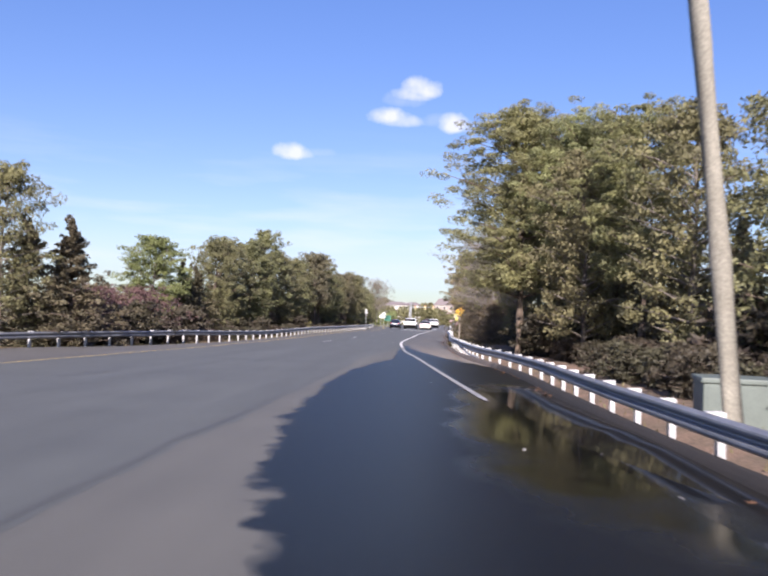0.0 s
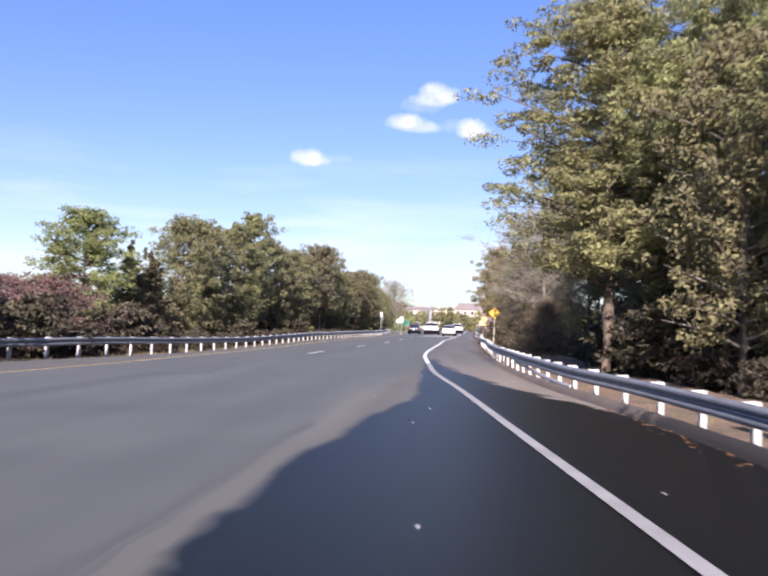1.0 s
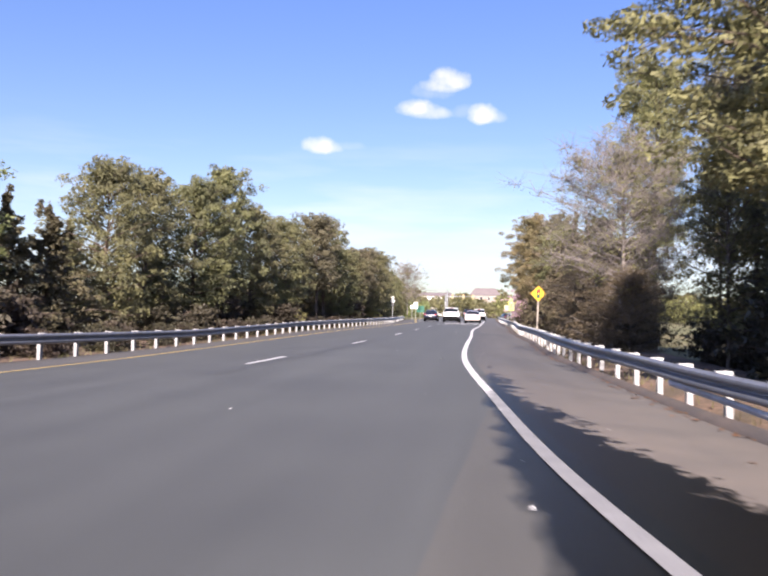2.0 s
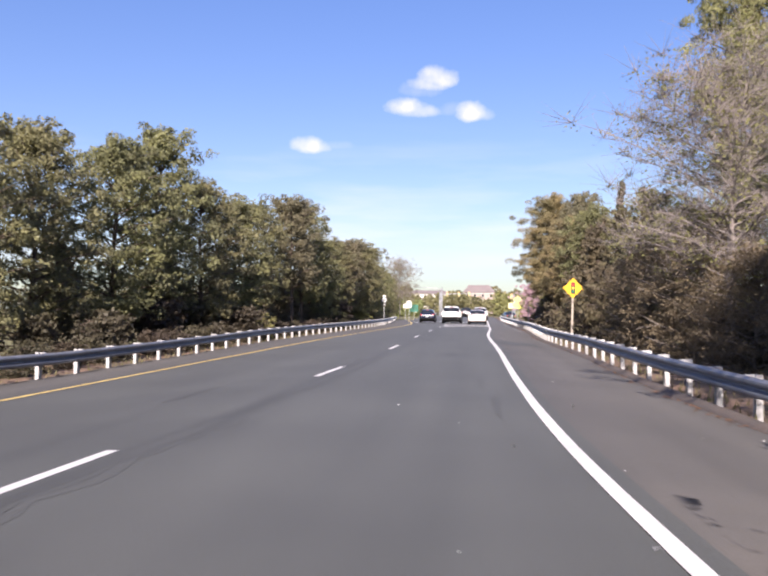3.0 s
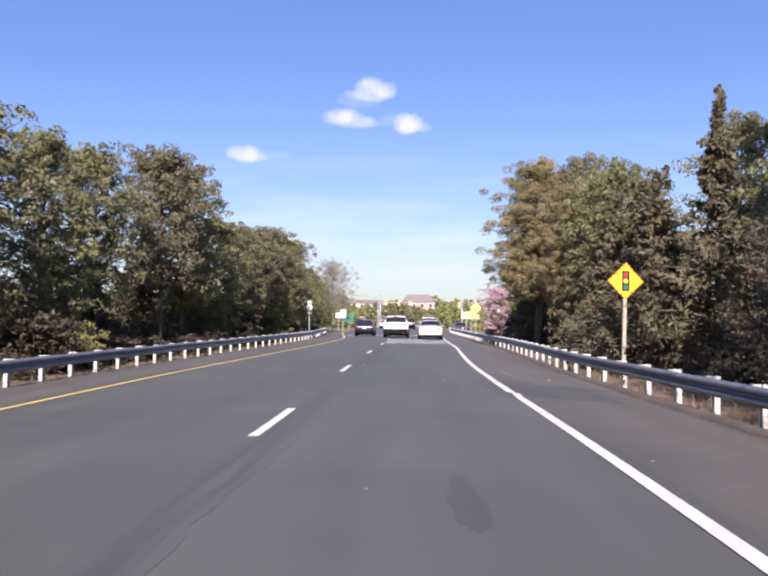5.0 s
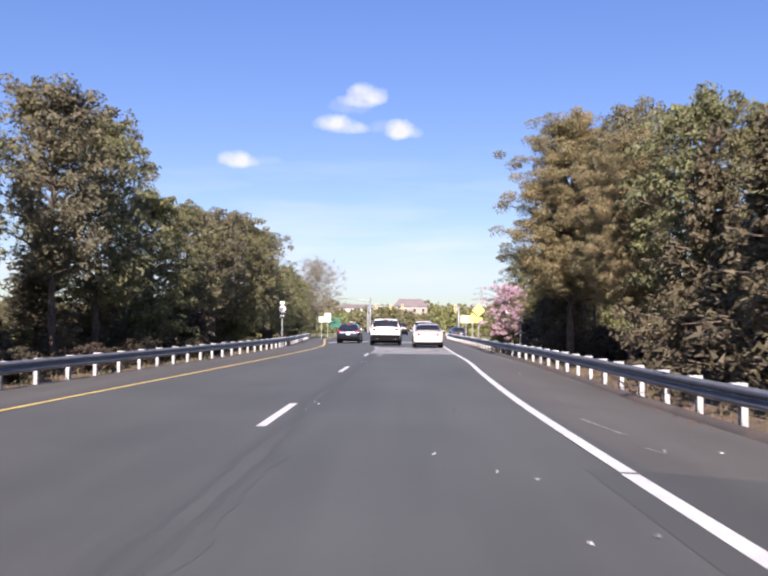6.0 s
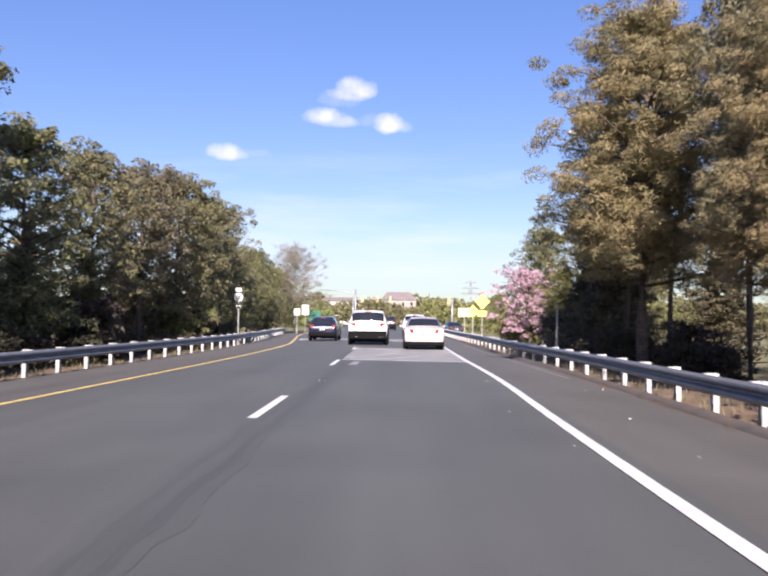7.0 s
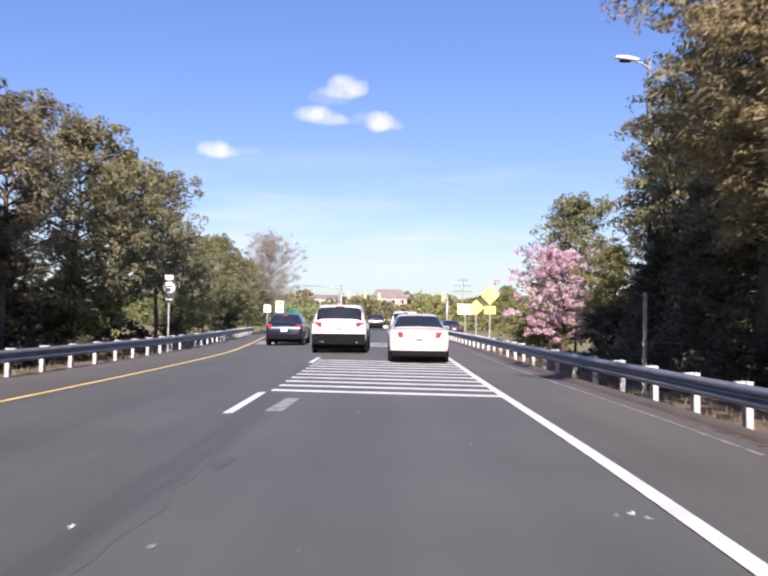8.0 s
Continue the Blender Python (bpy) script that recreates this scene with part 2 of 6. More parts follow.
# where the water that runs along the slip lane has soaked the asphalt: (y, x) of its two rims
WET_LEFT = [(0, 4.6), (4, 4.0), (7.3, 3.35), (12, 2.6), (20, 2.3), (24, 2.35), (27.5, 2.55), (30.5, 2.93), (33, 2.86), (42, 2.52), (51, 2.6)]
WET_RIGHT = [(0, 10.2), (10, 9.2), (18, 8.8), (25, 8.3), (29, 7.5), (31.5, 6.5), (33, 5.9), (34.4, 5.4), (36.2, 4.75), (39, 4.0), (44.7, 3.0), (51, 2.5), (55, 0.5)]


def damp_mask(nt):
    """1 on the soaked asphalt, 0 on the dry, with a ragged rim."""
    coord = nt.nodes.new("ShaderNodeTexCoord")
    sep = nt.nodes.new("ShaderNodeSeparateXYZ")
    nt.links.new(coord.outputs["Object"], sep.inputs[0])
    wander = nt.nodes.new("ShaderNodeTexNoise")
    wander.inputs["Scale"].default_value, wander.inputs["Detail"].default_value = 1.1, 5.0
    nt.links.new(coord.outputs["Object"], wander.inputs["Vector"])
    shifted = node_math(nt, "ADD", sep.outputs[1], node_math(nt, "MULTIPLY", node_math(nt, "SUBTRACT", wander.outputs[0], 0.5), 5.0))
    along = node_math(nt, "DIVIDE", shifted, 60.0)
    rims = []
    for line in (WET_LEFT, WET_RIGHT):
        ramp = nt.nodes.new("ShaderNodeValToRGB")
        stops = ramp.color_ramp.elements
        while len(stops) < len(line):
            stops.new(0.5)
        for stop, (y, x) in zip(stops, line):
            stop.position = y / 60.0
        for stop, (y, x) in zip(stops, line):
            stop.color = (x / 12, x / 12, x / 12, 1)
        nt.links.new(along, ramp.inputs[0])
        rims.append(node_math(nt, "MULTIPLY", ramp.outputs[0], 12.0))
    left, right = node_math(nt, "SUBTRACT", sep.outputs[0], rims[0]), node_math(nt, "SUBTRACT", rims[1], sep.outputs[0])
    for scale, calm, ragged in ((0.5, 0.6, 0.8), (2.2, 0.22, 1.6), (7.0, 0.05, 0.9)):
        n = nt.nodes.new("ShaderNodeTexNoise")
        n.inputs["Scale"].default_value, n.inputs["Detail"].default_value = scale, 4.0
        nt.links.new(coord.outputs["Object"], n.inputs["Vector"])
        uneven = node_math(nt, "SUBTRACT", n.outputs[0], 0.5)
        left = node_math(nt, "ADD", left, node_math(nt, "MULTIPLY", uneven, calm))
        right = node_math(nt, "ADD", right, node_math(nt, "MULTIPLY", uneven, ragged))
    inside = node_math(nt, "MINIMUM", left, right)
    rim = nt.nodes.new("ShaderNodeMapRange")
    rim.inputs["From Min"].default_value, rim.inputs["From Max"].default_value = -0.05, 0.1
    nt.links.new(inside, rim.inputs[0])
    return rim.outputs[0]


def film_mask(nt):
    """1 where the water stands as a shining film."""
    coord = nt.nodes.new("ShaderNodeTexCoord")
    sep = nt.nodes.new("ShaderNodeSeparateXYZ")
    nt.links.new(coord.outputs["Object"], sep.inputs[0])
    wn = nt.nodes.new("ShaderNodeTexNoise")
    wn.inputs["Scale"].default_value, wn.inputs["Detail"].default_value = 0.5, 5.0
    nt.links.new(coord.outputs["Object"], wn.inputs["Vector"])
    dx = node_math(nt, "DIVIDE", node_math(nt, "SUBTRACT", sep.outputs[0], 7.5), 2.2)
    dy = node_math(nt, "DIVIDE", node_math(nt, "SUBTRACT", sep.outputs[1], 13.0), 8.5)
    r = node_math(nt, "ADD", node_math(nt, "MULTIPLY", dx, dx), node_math(nt, "MULTIPLY", dy, dy))
    r = node_math(nt, "ADD", r, node_math(nt, "MULTIPLY", node_math(nt, "SUBTRACT", wn.outputs[0], 0.5), 1.5))
    wm = nt.nodes.new("ShaderNodeMapRange")
    wm.inputs["From Min"].default_value, wm.inputs["From Max"].default_value = 1.25, 0.6
    nt.links.new(r, wm.inputs[0])
    return wm.outputs[0]


def soak(m, keep):
    """Darkens a material where the water has soaked it."""
    nt = m.node_tree
    b = nt.nodes["Principled BSDF"]
    old = b.inputs["Base Color"].links[0].from_socket
    part_of = nt.nodes.new("ShaderNodeMapRange")
    part_of.inputs["To Min"].default_value, part_of.inputs["To Max"].default_value = 1.0, keep
    nt.links.new(damp_mask(nt), part_of.inputs[0])
    mul = nt.nodes.new("ShaderNodeVectorMath")
    mul.operation = "SCALE"
    nt.links.new(old, mul.inputs[0])
    nt.links.new(part_of.outputs[0], mul.inputs["Scale"])
    nt.links.new(mul.outputs[0], b.inputs["Base Color"])
    return m


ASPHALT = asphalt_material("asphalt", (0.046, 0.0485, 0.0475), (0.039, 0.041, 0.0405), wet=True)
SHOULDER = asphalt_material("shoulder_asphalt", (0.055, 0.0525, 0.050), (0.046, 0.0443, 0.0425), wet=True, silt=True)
KERB = material("kerb_asphalt", (0.075, 0.064, 0.058), 0.9, other=(0.11, 0.085, 0.07), scale=1.2, bump=0.6, bump_scale=25)
soak(KERB, 0.16)
TAR = asphalt_material("tar", (0.031, 0.032, 0.0315), (0.042, 0.0435, 0.043))
OLD_TAR = asphalt_material("old_tar", (0.033, 0.0345, 0.034), (0.042, 0.044, 0.0435))
FAINT_STAIN = asphalt_material("faintly_stained_asphalt", (0.0425, 0.0445, 0.044), (0.037, 0.039, 0.0385))
STAIN = asphalt_material("stained_asphalt", (0.038, 0.040, 0.0395), (0.033, 0.0345, 0.034))
WHITE_PAINT = material("white_road_paint", (0.70, 0.685, 0.67), 0.65, other=(0.56, 0.55, 0.54), scale=2.2, fine=45, fine_amount=0.14, bump=0.2)
soak(WHITE_PAINT, 0.42)
WORN_PAINT = material("worn_white_paint", (0.34, 0.335, 0.325), 0.7, other=(0.13, 0.128, 0.125), scale=5, fine=60, fine_amount=0.3)
YELLOW_PAINT = material("yellow_road_paint", (0.74, 0.53, 0.17), 0.65, other=(0.58, 0.41, 0.14), scale=3, fine=45, fine_amount=0.15)
SOIL = material("verge_soil", (0.20, 0.128, 0.088), 0.95, other=(0.105, 0.08, 0.052), scale=0.9, fine=14, fine_amount=0.45, bump=0.9, bump_scale=9)
FIELD = material("field_grass", (0.13, 0.13, 0.045), 0.95, other=(0.19, 0.155, 0.07), scale=0.05, fine=1.5, fine_amount=0.35, bump=0.5, bump_scale=4)
GALVANISED = material("galvanised_steel", (0.215, 0.222, 0.245), 0.4, 0.25, other=(0.165, 0.172, 0.19), scale=2.5, fine=30, fine_amount=0.12)
POST_STEEL = material("weathered_post", (0.47, 0.47, 0.48), 0.6, 0.15, other=(0.36, 0.36, 0.37), scale=3, fine=30, fine_amount=0.12)
BARK = material("bark", (0.13, 0.095, 0.07), 0.95, other=(0.07, 0.055, 0.045), scale=2.5, fine=18, fine_amount=0.5, bump=1.0, bump_scale=14)
GREY_BARK = material("grey_bark", (0.165, 0.14, 0.122), 0.95, other=(0.10, 0.086, 0.076), scale=2.5, fine=18, fine_amount=0.4, bump=0.8, bump_scale=14)
PALE_BARK = material("pale_twig_bark", (0.27, 0.235, 0.22), 0.95, other=(0.18, 0.158, 0.15), scale=2.5, fine=18, fine_amount=0.3, bump=0.5, bump_scale=14)
POLE_WOOD = material("pole_wood", (0.235, 0.222, 0.185), 0.85, other=(0.18, 0.168, 0.138), scale=1.5, fine=22, fine_amount=0.25, bump=0.4, bump_scale=20)


# ---- building helpers ----
def link_mesh(name, verts, faces, mat, parent=None, label="", smooth=False):
    me = bpy.data.meshes.new(name)
    me.from_pydata(verts, [], faces)
    me.materials.append(mat)
    if smooth:
        me.polygons.foreach_set("use_smooth", [True] * len(me.polygons))
    ob = new(name, me)
    if parent is not None:
        ob.parent = parent
    if label:
        ob["label"] = label
    return ob


def part(name, bm, mat, parent=None, label="", smooth=False):
    me = bpy.data.meshes.new(name)
    bmesh.ops.recalc_face_normals(bm, faces=bm.faces)
    bm.to_mesh(me)
    bm.free()
    me.materials.append(mat)
    if smooth:
        me.polygons.foreach_set("use_smooth", [True] * len(me.polygons))
    ob = new(name, me)
    if parent is not None:
        ob.parent = parent
    if label:
        ob["label"] = label
    return ob


def thing(name, m, label, category, group="", kind=""):
    ob = new(name)
    ob.matrix_world = m
    return tagged(ob, label, category, group, kind)


def box(bm, centre, size, bevel=0.0, turn=None):
    m = Matrix.Translation(centre) @ (turn or Matrix.Identity(4)) @ Matrix.Diagonal((*size, 1))
    r = bmesh.ops.create_cube(bm, size=1.0, matrix=m)
    if bevel:
        edges = list({e for v in r["verts"] for e in v.link_edges})
        bmesh.ops.bevel(bm, geom=edges, offset=bevel, segments=2, affect="EDGES", profile=0.5)


def tube(bm, a, b, r0, r1=None, n=8, caps=True):
    a, b = Vector(a), Vector(b)
    r1 = r0 if r1 is None else r1
    q = (b - a).to_track_quat("Z", "Y").to_matrix()
    rings = [[bm.verts.new(c + q @ Vector((math.cos(2 * math.pi * k / n) * r, math.sin(2 * math.pi * k / n) * r, 0))) for k in range(n)] for c, r in ((a, r0), (b, r1))]
    for k in range(n):
        bm.faces.new((rings[0][k], rings[0][(k + 1) % n], rings[1][(k + 1) % n], rings[1][k]))
    if caps:
        bm.faces.new(rings[0][::-1])
        bm.faces.new(rings[1])


def curve_of(*pairs):
    """A smooth line x(y) through the given (y, x) pairs."""
    ys, xs = np.array([p[0] for p in pairs], float), np.array([p[1] for p in pairs], float)
    slopes = np.gradient(xs, ys)

    def at(y):
        if y <= ys[0]:
            return float(xs[0] + slopes[0] * (y - ys[0]))
        if y >= ys[-1]:
            return float(xs[-1] + slopes[-1] * (y - ys[-1]))
        k = int(np.searchsorted(ys, y) - 1)
        h = ys[k + 1] - ys[k]
        u = (y - ys[k]) / h
        return float((1 + 2 * u) * (1 - u) ** 2 * xs[k] + u * (1 - u) ** 2 * h * slopes[k] + u * u * (3 - 2 * u) * xs[k + 1] + u * u * (u - 1) * h * slopes[k + 1])
    return at


# ---- plan of the road (y runs along it) ----
white_line = curve_of((-40, 13.5), (-15, 9.9), (0, 7.9), (16, 5.85), (27, 4.5), (33, 3.78), (38, 3.1), (44, 2.6), (49, 2.22), (52, 2.05), (56, 1.93), (60, 1.89), (72, 1.9), (90, 1.83), (98, 2.02), (104, 2.22), (115, 2.32), (125, 2.45), (150, 2.75), (260, 3.5))
yellow_line = curve_of((-40, -18), (10, -11.5), (25, -9.8), (35, -8.75), (42, -7.95), (50, -7.4), (60, -7.15), (73, -6.93), (88, -6.5), (100, -6.0), (106, -5.75), (112, -5.52), (119, -5.35), (130, -5.45), (142, -6.4), (158, -7.9), (180, -8.8), (260, -9))
dash_line = curve_of((40, -2.9), (60, -2.28), (73, -1.95), (86, -1.93), (98, -1.85), (110, -1.72), (125, -1.66), (260, -1.4))
right_rail = curve_of((-40, 16.0), (-10, 11.1), (0, 9.8), (10, 8.72), (18, 8.35), (25, 8.1), (31, 7.5), (36, 6.75), (42, 6.25), (50, 5.8), (58, 5.42), (75, 5.38), (90, 5.12), (100, 5.38), (112, 5.5), (122, 5.25), (130, 5.3), (160, 5.2), (200, 5.6))
left_rail = curve_of((-40, -34), (10, -20), (36, -14.1), (44, -12.2), (49, -11.3), (54, -10.7), (64, -10.05), (75, -9.8), (95, -9.75), (105, -9.4), (118, -8.9), (130, -8.65), (145, -9.2), (160, -10.3), (175, -11.2))


def road_z(x, y):
    """The road falls away to both sides."""
    s = 0.05 if y < 55 else 0.05 - 0.025 * min((y - 55) / 30, 1)
    z = -s * max(0.0, dash_line(max(y, 45)) - x) if y > 45 else -s * max(0.0, -2.3 - x)
    return z - 0.045 * max(0.0, x - white_line(y)) - fall(x, y)


def fall(x, y):
    """The shoulders fall away more steeply than the lanes, but for the raised median of the merge."""
    left = np.interp(y, (36, 48, 65), (-0.05, 0.0, 0.038))
    return 0.029 * max(0.0, x - white_line(y) - 0.2) + left * max(0.0, yellow_line(y) - 0.3 - x)


def beam_lift(y, side):
    """How far the median's beam stands higher along the merge."""
    return float(np.interp(y, (36, 48, 65), (0.43, 0.29, 0.0))) if side > 0 else 0.0


def ribbon(name, left, right, y0, y1, step, mat, lift, parent=None, across=1):
    """A strip of the road's surface between two lines x(y)."""
    n = max(1, int(round((y1 - y0) / step)))
    verts, faces = [], []
    for i in range(n + 1):
        y = y0 + (y1 - y0) * i / n
        a, b = left(y), right(y)
        for j in range(across + 1):
            x = a + (b - a) * j / across
            verts.append((x, y, road_z(x, y) + lift))
    w = across + 1
    for i in range(n):
        for j in range(across):
            k = i * w + j
            faces.append((k, k + 1, k + w + 1, k + w))
    return link_mesh(name, verts, faces, mat, parent)


def pavement_edge(y):
    return right_rail(y) - 0.55


road = ribbon("road", lambda y: yellow_line(y) - 0.35, lambda y: white_line(y) + 0.25, -40, 270, 2.0, ASPHALT, 0.0, across=16)
tagged(road, "grey worn asphalt carriageway with dark patches", "road", kind="structure")
sl = ribbon("shoulder_left", lambda y: left_rail(y) - 0.15, lambda y: yellow_line(y) - 0.35, -40, 175, 2.0, SHOULDER, 0.0, across=4)
tagged(sl, "brownish asphalt shoulder beside the median guardrail", "road shoulder", kind="structure")
sr = ribbon("shoulder_right", lambda y: white_line(y) + 0.25, pavement_edge, -40, 230, 2.0, SHOULDER, 0.0, across=6)
tagged(sr, "brownish asphalt shoulder with grit along its edge", "road shoulder", kind="structure")


def build_ground():
    """One sheet of ground out to the horizon, a little below the road, uneven beside it."""
    ys = [-600, -200, -80] + list(range(-40, 272, 4)) + [280, 300, 340, 400, 520, 800, 1400, 2600]
    offs = [-1500, -500, -200, -90, -50, -30, -20, -14, -9, -6, -3.5, -1.5, -0.4]
    verts, faces = [], []
    for y in ys:
        yy = min(max(y, -40), 230)
        xs = [left_rail(min(yy, 175)) - 0.1 + o for o in offs] + [right_rail(yy) - 0.5 - o for o in reversed(offs)]
        for k, x in enumerate(xs):
            edge = left_rail(min(yy, 175)) if k < len(offs) else right_rail(yy)
            base = road_z(edge, yy) - 0.05
            away = abs(x - edge)
            z = base - 0.12 - 0.25 * min(away / 12, 1) + 0.12 * noise.noise((x * 0.3, y * 0.3, 3)) * min(away / 3, 1)
            if 0.5 < k - len(offs) < 1:
                z = base
            if y > 272:
                z = -0.6
            verts.append((x, y, z))
    w = 2 * len(offs)
    for i in range(len(ys) - 1):
        for j in range(w - 1):
            k = i * w + j
            faces.append((k, k + 1, k + w + 1, k + w))
    # the strip under the road lies lower
    for i, y in enumerate(ys):
        for j in (len(offs) - 1, len(offs)):
            x, yv, z = verts[i * w + j]
            verts[i * w + j] = (x, yv, z - (0.5 if -40 <= y <= 272 else 0.0))
    ob = link_mesh("ground", verts, faces, FIELD, smooth=True)
    return tagged(ob, "rough spring grass and bare soil beside the road", "ground", kind="structure")


build_ground()


def verge(name, rail, y0, y1, inner, outer, mat, label):
    """The strip of soil at the foot of a guardrail."""
    n = int((y1 - y0) / 0.8)
    verts, faces = [], []
    cols = 7
    for i in range(n + 1):
        y = y0 + (y1 - y0) * i / n
        for j in range(cols):
            x = rail(y) + inner + (outer - inner) * j / (cols - 1)
            z = road_z(rail(y), y) - 0.06 + 0.05 * noise.noise((x * 1.3, y * 1.3, 0)) - (0.35 if j in (0, cols - 1) else 0)
            verts.append((x, y, z))
    for i in range(n):
        for j in range(cols - 1):
            k = i * cols + j
            faces.append((k, k + 1, k + cols + 1, k + cols))
    return tagged(link_mesh(name, verts, faces, mat, smooth=True), label, "verge", kind="structure")


verge("verge_right", right_rail, -40, 230, -0.62, 5.5, SOIL, "sandy soil and dead leaves under the roadside guardrail")
verge("verge_left", left_rail, -40, 175, -6.0, 0.25, SOIL, "dry soil and leaf litter behind the median guardrail")


def kerb_right():
    """A low rolled asphalt kerb along the paved edge."""
    prof = [(-0.16, -0.02), (-0.12, 0.045), (-0.03, 0.085), (0.08, 0.09), (0.16, 0.05), (0.2, -0.1)]
    verts, faces = [], []
    n = 330
    for i in range(n + 1):
        y = -40 + 270 * i / n
        for j, (dx, dz) in enumerate(prof):
            x = pavement_edge(y) + dx + 0.025 * noise.noise((y * 0.7, j, 5))
            verts.append((x, y, road_z(pavement_edge(y), y) + dz * (1.0 + 0.9 * min(1.0, max(0.0, (44 - y) / 8))) + 0.012 * noise.noise((y * 0.9, j, 9))))
    w = len(prof)
    for i in range(n):
        for j in range(w - 1):
            k = i * w + j
            faces.append((k, k + 1, k + w + 1, k + w))
    return tagged(link_mesh("kerb", verts, faces, KERB, smooth=True), "low dark asphalt kerb with dirt and leaves", "kerb", kind="structure")


kerb_right()

# ---- paint ----
paint = thing("road_markings", Matrix.Identity(4), "white and yellow painted lines on the asphalt", "road marking", kind="structure")


def line_strip(name, line, half, y0, y1, mat, lift=0.004):
    return ribbon(name, lambda y: line(y) - half, lambda y: line(y) + half, y0, y1, 1.0, mat, lift, paint)


line_strip("edge_line", white_line, 0.05, 15.3, 15.7, WORN_PAINT)
line_strip("edge_line", white_line, 0.075, 15.7, 78.85, WHITE_PAINT)
line_strip("edge_line", lambda y: white_line(y) + 0.035, 0.075, 78.9, 79.5, WHITE_PAINT)
line_strip("edge_line", lambda y: white_line(y) - 0.01, 0.08, 79.62, 82.42, WHITE_PAINT)
line_strip("edge_line", white_line, 0.075, 82.5, 128, WHITE_PAINT)
line_strip("edge_line", white_line, 0.075, 128, 240, WHITE_PAINT)
ribbon("yellow_line", lambda y: yellow_line(y) - 0.07, lambda y: yellow_line(y) + 0.07, -40, 200, 2.0, YELLOW_PAINT, 0.006, paint)
for k in range(13):
    y0 = 48.96 + 12.19 * k
    line_strip("lane_dash", dash_line, 0.065, y0, y0 + 3.05, WHITE_PAINT)
for k in range(5):
    line_strip("lane_dash", lambda y: (dash_line(y) + yellow_line(y)) / 2 - 1.0, 0.06, 150 + 12.19 * k, 153.05 + 12.19 * k, WHITE_PAINT)


def cross_stripes(y0, count, gap, depth, a, b, skew=-0.3):
    for i in range(count):
        y = y0 + i * gap
        verts = []
        for yy in (y, y + depth):
            for x, s in ((a(yy), 0.0), (b(yy), skew)):
                verts.append((x, yy + s, road_z(x, yy) + 0.005))
        link_mesh("rumble_stripe", verts, [(0, 1, 3, 2)], WHITE_PAINT, paint)


cross_stripes(113.2, 11, 1.02, 0.36, lambda y: dash_line(y) + 0.1, lambda y: white_line(y) - 0.06, -0.6)
cross_stripes(136.0, 6, 1.02, 0.36, lambda y: dash_line(y) + 0.1, lambda y: white_line(y) - 0.06)
cross_stripes(139.5, 6, 1.02, 0.36, lambda y: yellow_line(y) + 0.3, lambda y: dash_line(y) - 0.2)


def seam(name, line, y0, y1, half, mat, lift=0.003):
    """A ragged dark joint in the asphalt."""
    n = int((y1 - y0) / 0.35)
    verts, faces = [], []
    for i in range(n + 1):
        y = y0 + (y1 - y0) * i / n
        c = line(y) + 0.05 * noise.noise((y * 0.5, 1, half))
        w = half * (0.55 + 0.9 * abs(noise.noise((y * 0.8, 7, half))))
        for x in (c - w, c + w):
            verts.append((x, y, road_z(x, y) + lift))
    for i in range(n):
        faces.append((2 * i, 2 * i + 1, 2 * i + 3, 2 * i + 2))
    return link_mesh(name, verts, faces, mat, road)


def seam_by_dashes(y):
    return dash_line(y) + 0.3 + 0.12 * noise.noise((y * 0.09, 3, 2))


for half, mat, lift in ((0.34, FAINT_STAIN, 0.0022), (0.2, STAIN, 0.0030), (0.1, OLD_TAR, 0.0038)):
    seam("tar_seam", seam_by_dashes, 46, 135, half, mat, lift)


def stain(name, x, y, w, h, mat, seed, parent=road):
    """A flat blot with a ragged rim, lying on the asphalt."""
    n = 28
    verts = [(x, y, road_z(x, y) + 0.0035)]
    for k in range(n):
        a = 2 * math.pi * k / n
        r = 0.75 + 0.45 * noise.noise((math.cos(a) * 1.7, math.sin(a) * 1.7, seed))
        px, py = x + math.cos(a) * w * r, y + math.sin(a) * h * r
        verts.append((px, py, road_z(px, py) + 0.0035))
    return link_mesh(name, verts, [(0, 1 + k, 1 + (k + 1) % n) for k in range(n)], mat, parent)


for k, (x, y, w, h) in enumerate(((-1.95, 64.6, 0.28, 1.5), (1.35, 56.5, 0.08, 1.6), (1.15, 60.5, 0.08, 1.4), (-2.1, 66.8, 0.2, 1.0), (-1.1, 106.3, 0.14, 0.4), (-2.6, 36.0, 0.1, 1.4), (0.3, 70.0, 0.2, 1.0), (-3.8, 58.0, 0.14, 1.4), (-4.0, 20.0, 0.5, 3.0))):
    stain("oil_stain", x, y, w, h, STAIN, k * 3.1)
ribbon("asphalt_patch", lambda y: white_line(y) - 0.35, lambda y: pavement_edge(y) - 0.9, 79.0, 82.6, 0.6, STAIN, 0.0025, road, 6)
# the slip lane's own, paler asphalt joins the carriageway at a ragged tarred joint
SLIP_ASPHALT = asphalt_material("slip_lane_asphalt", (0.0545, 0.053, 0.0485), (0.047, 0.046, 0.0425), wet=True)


def slip_joint(y):
    return 2.05 - 0.006 * y + 0.09 * noise.noise((y * 0.4, 2, 6)) + max(0.0, y - 30) * 0.06


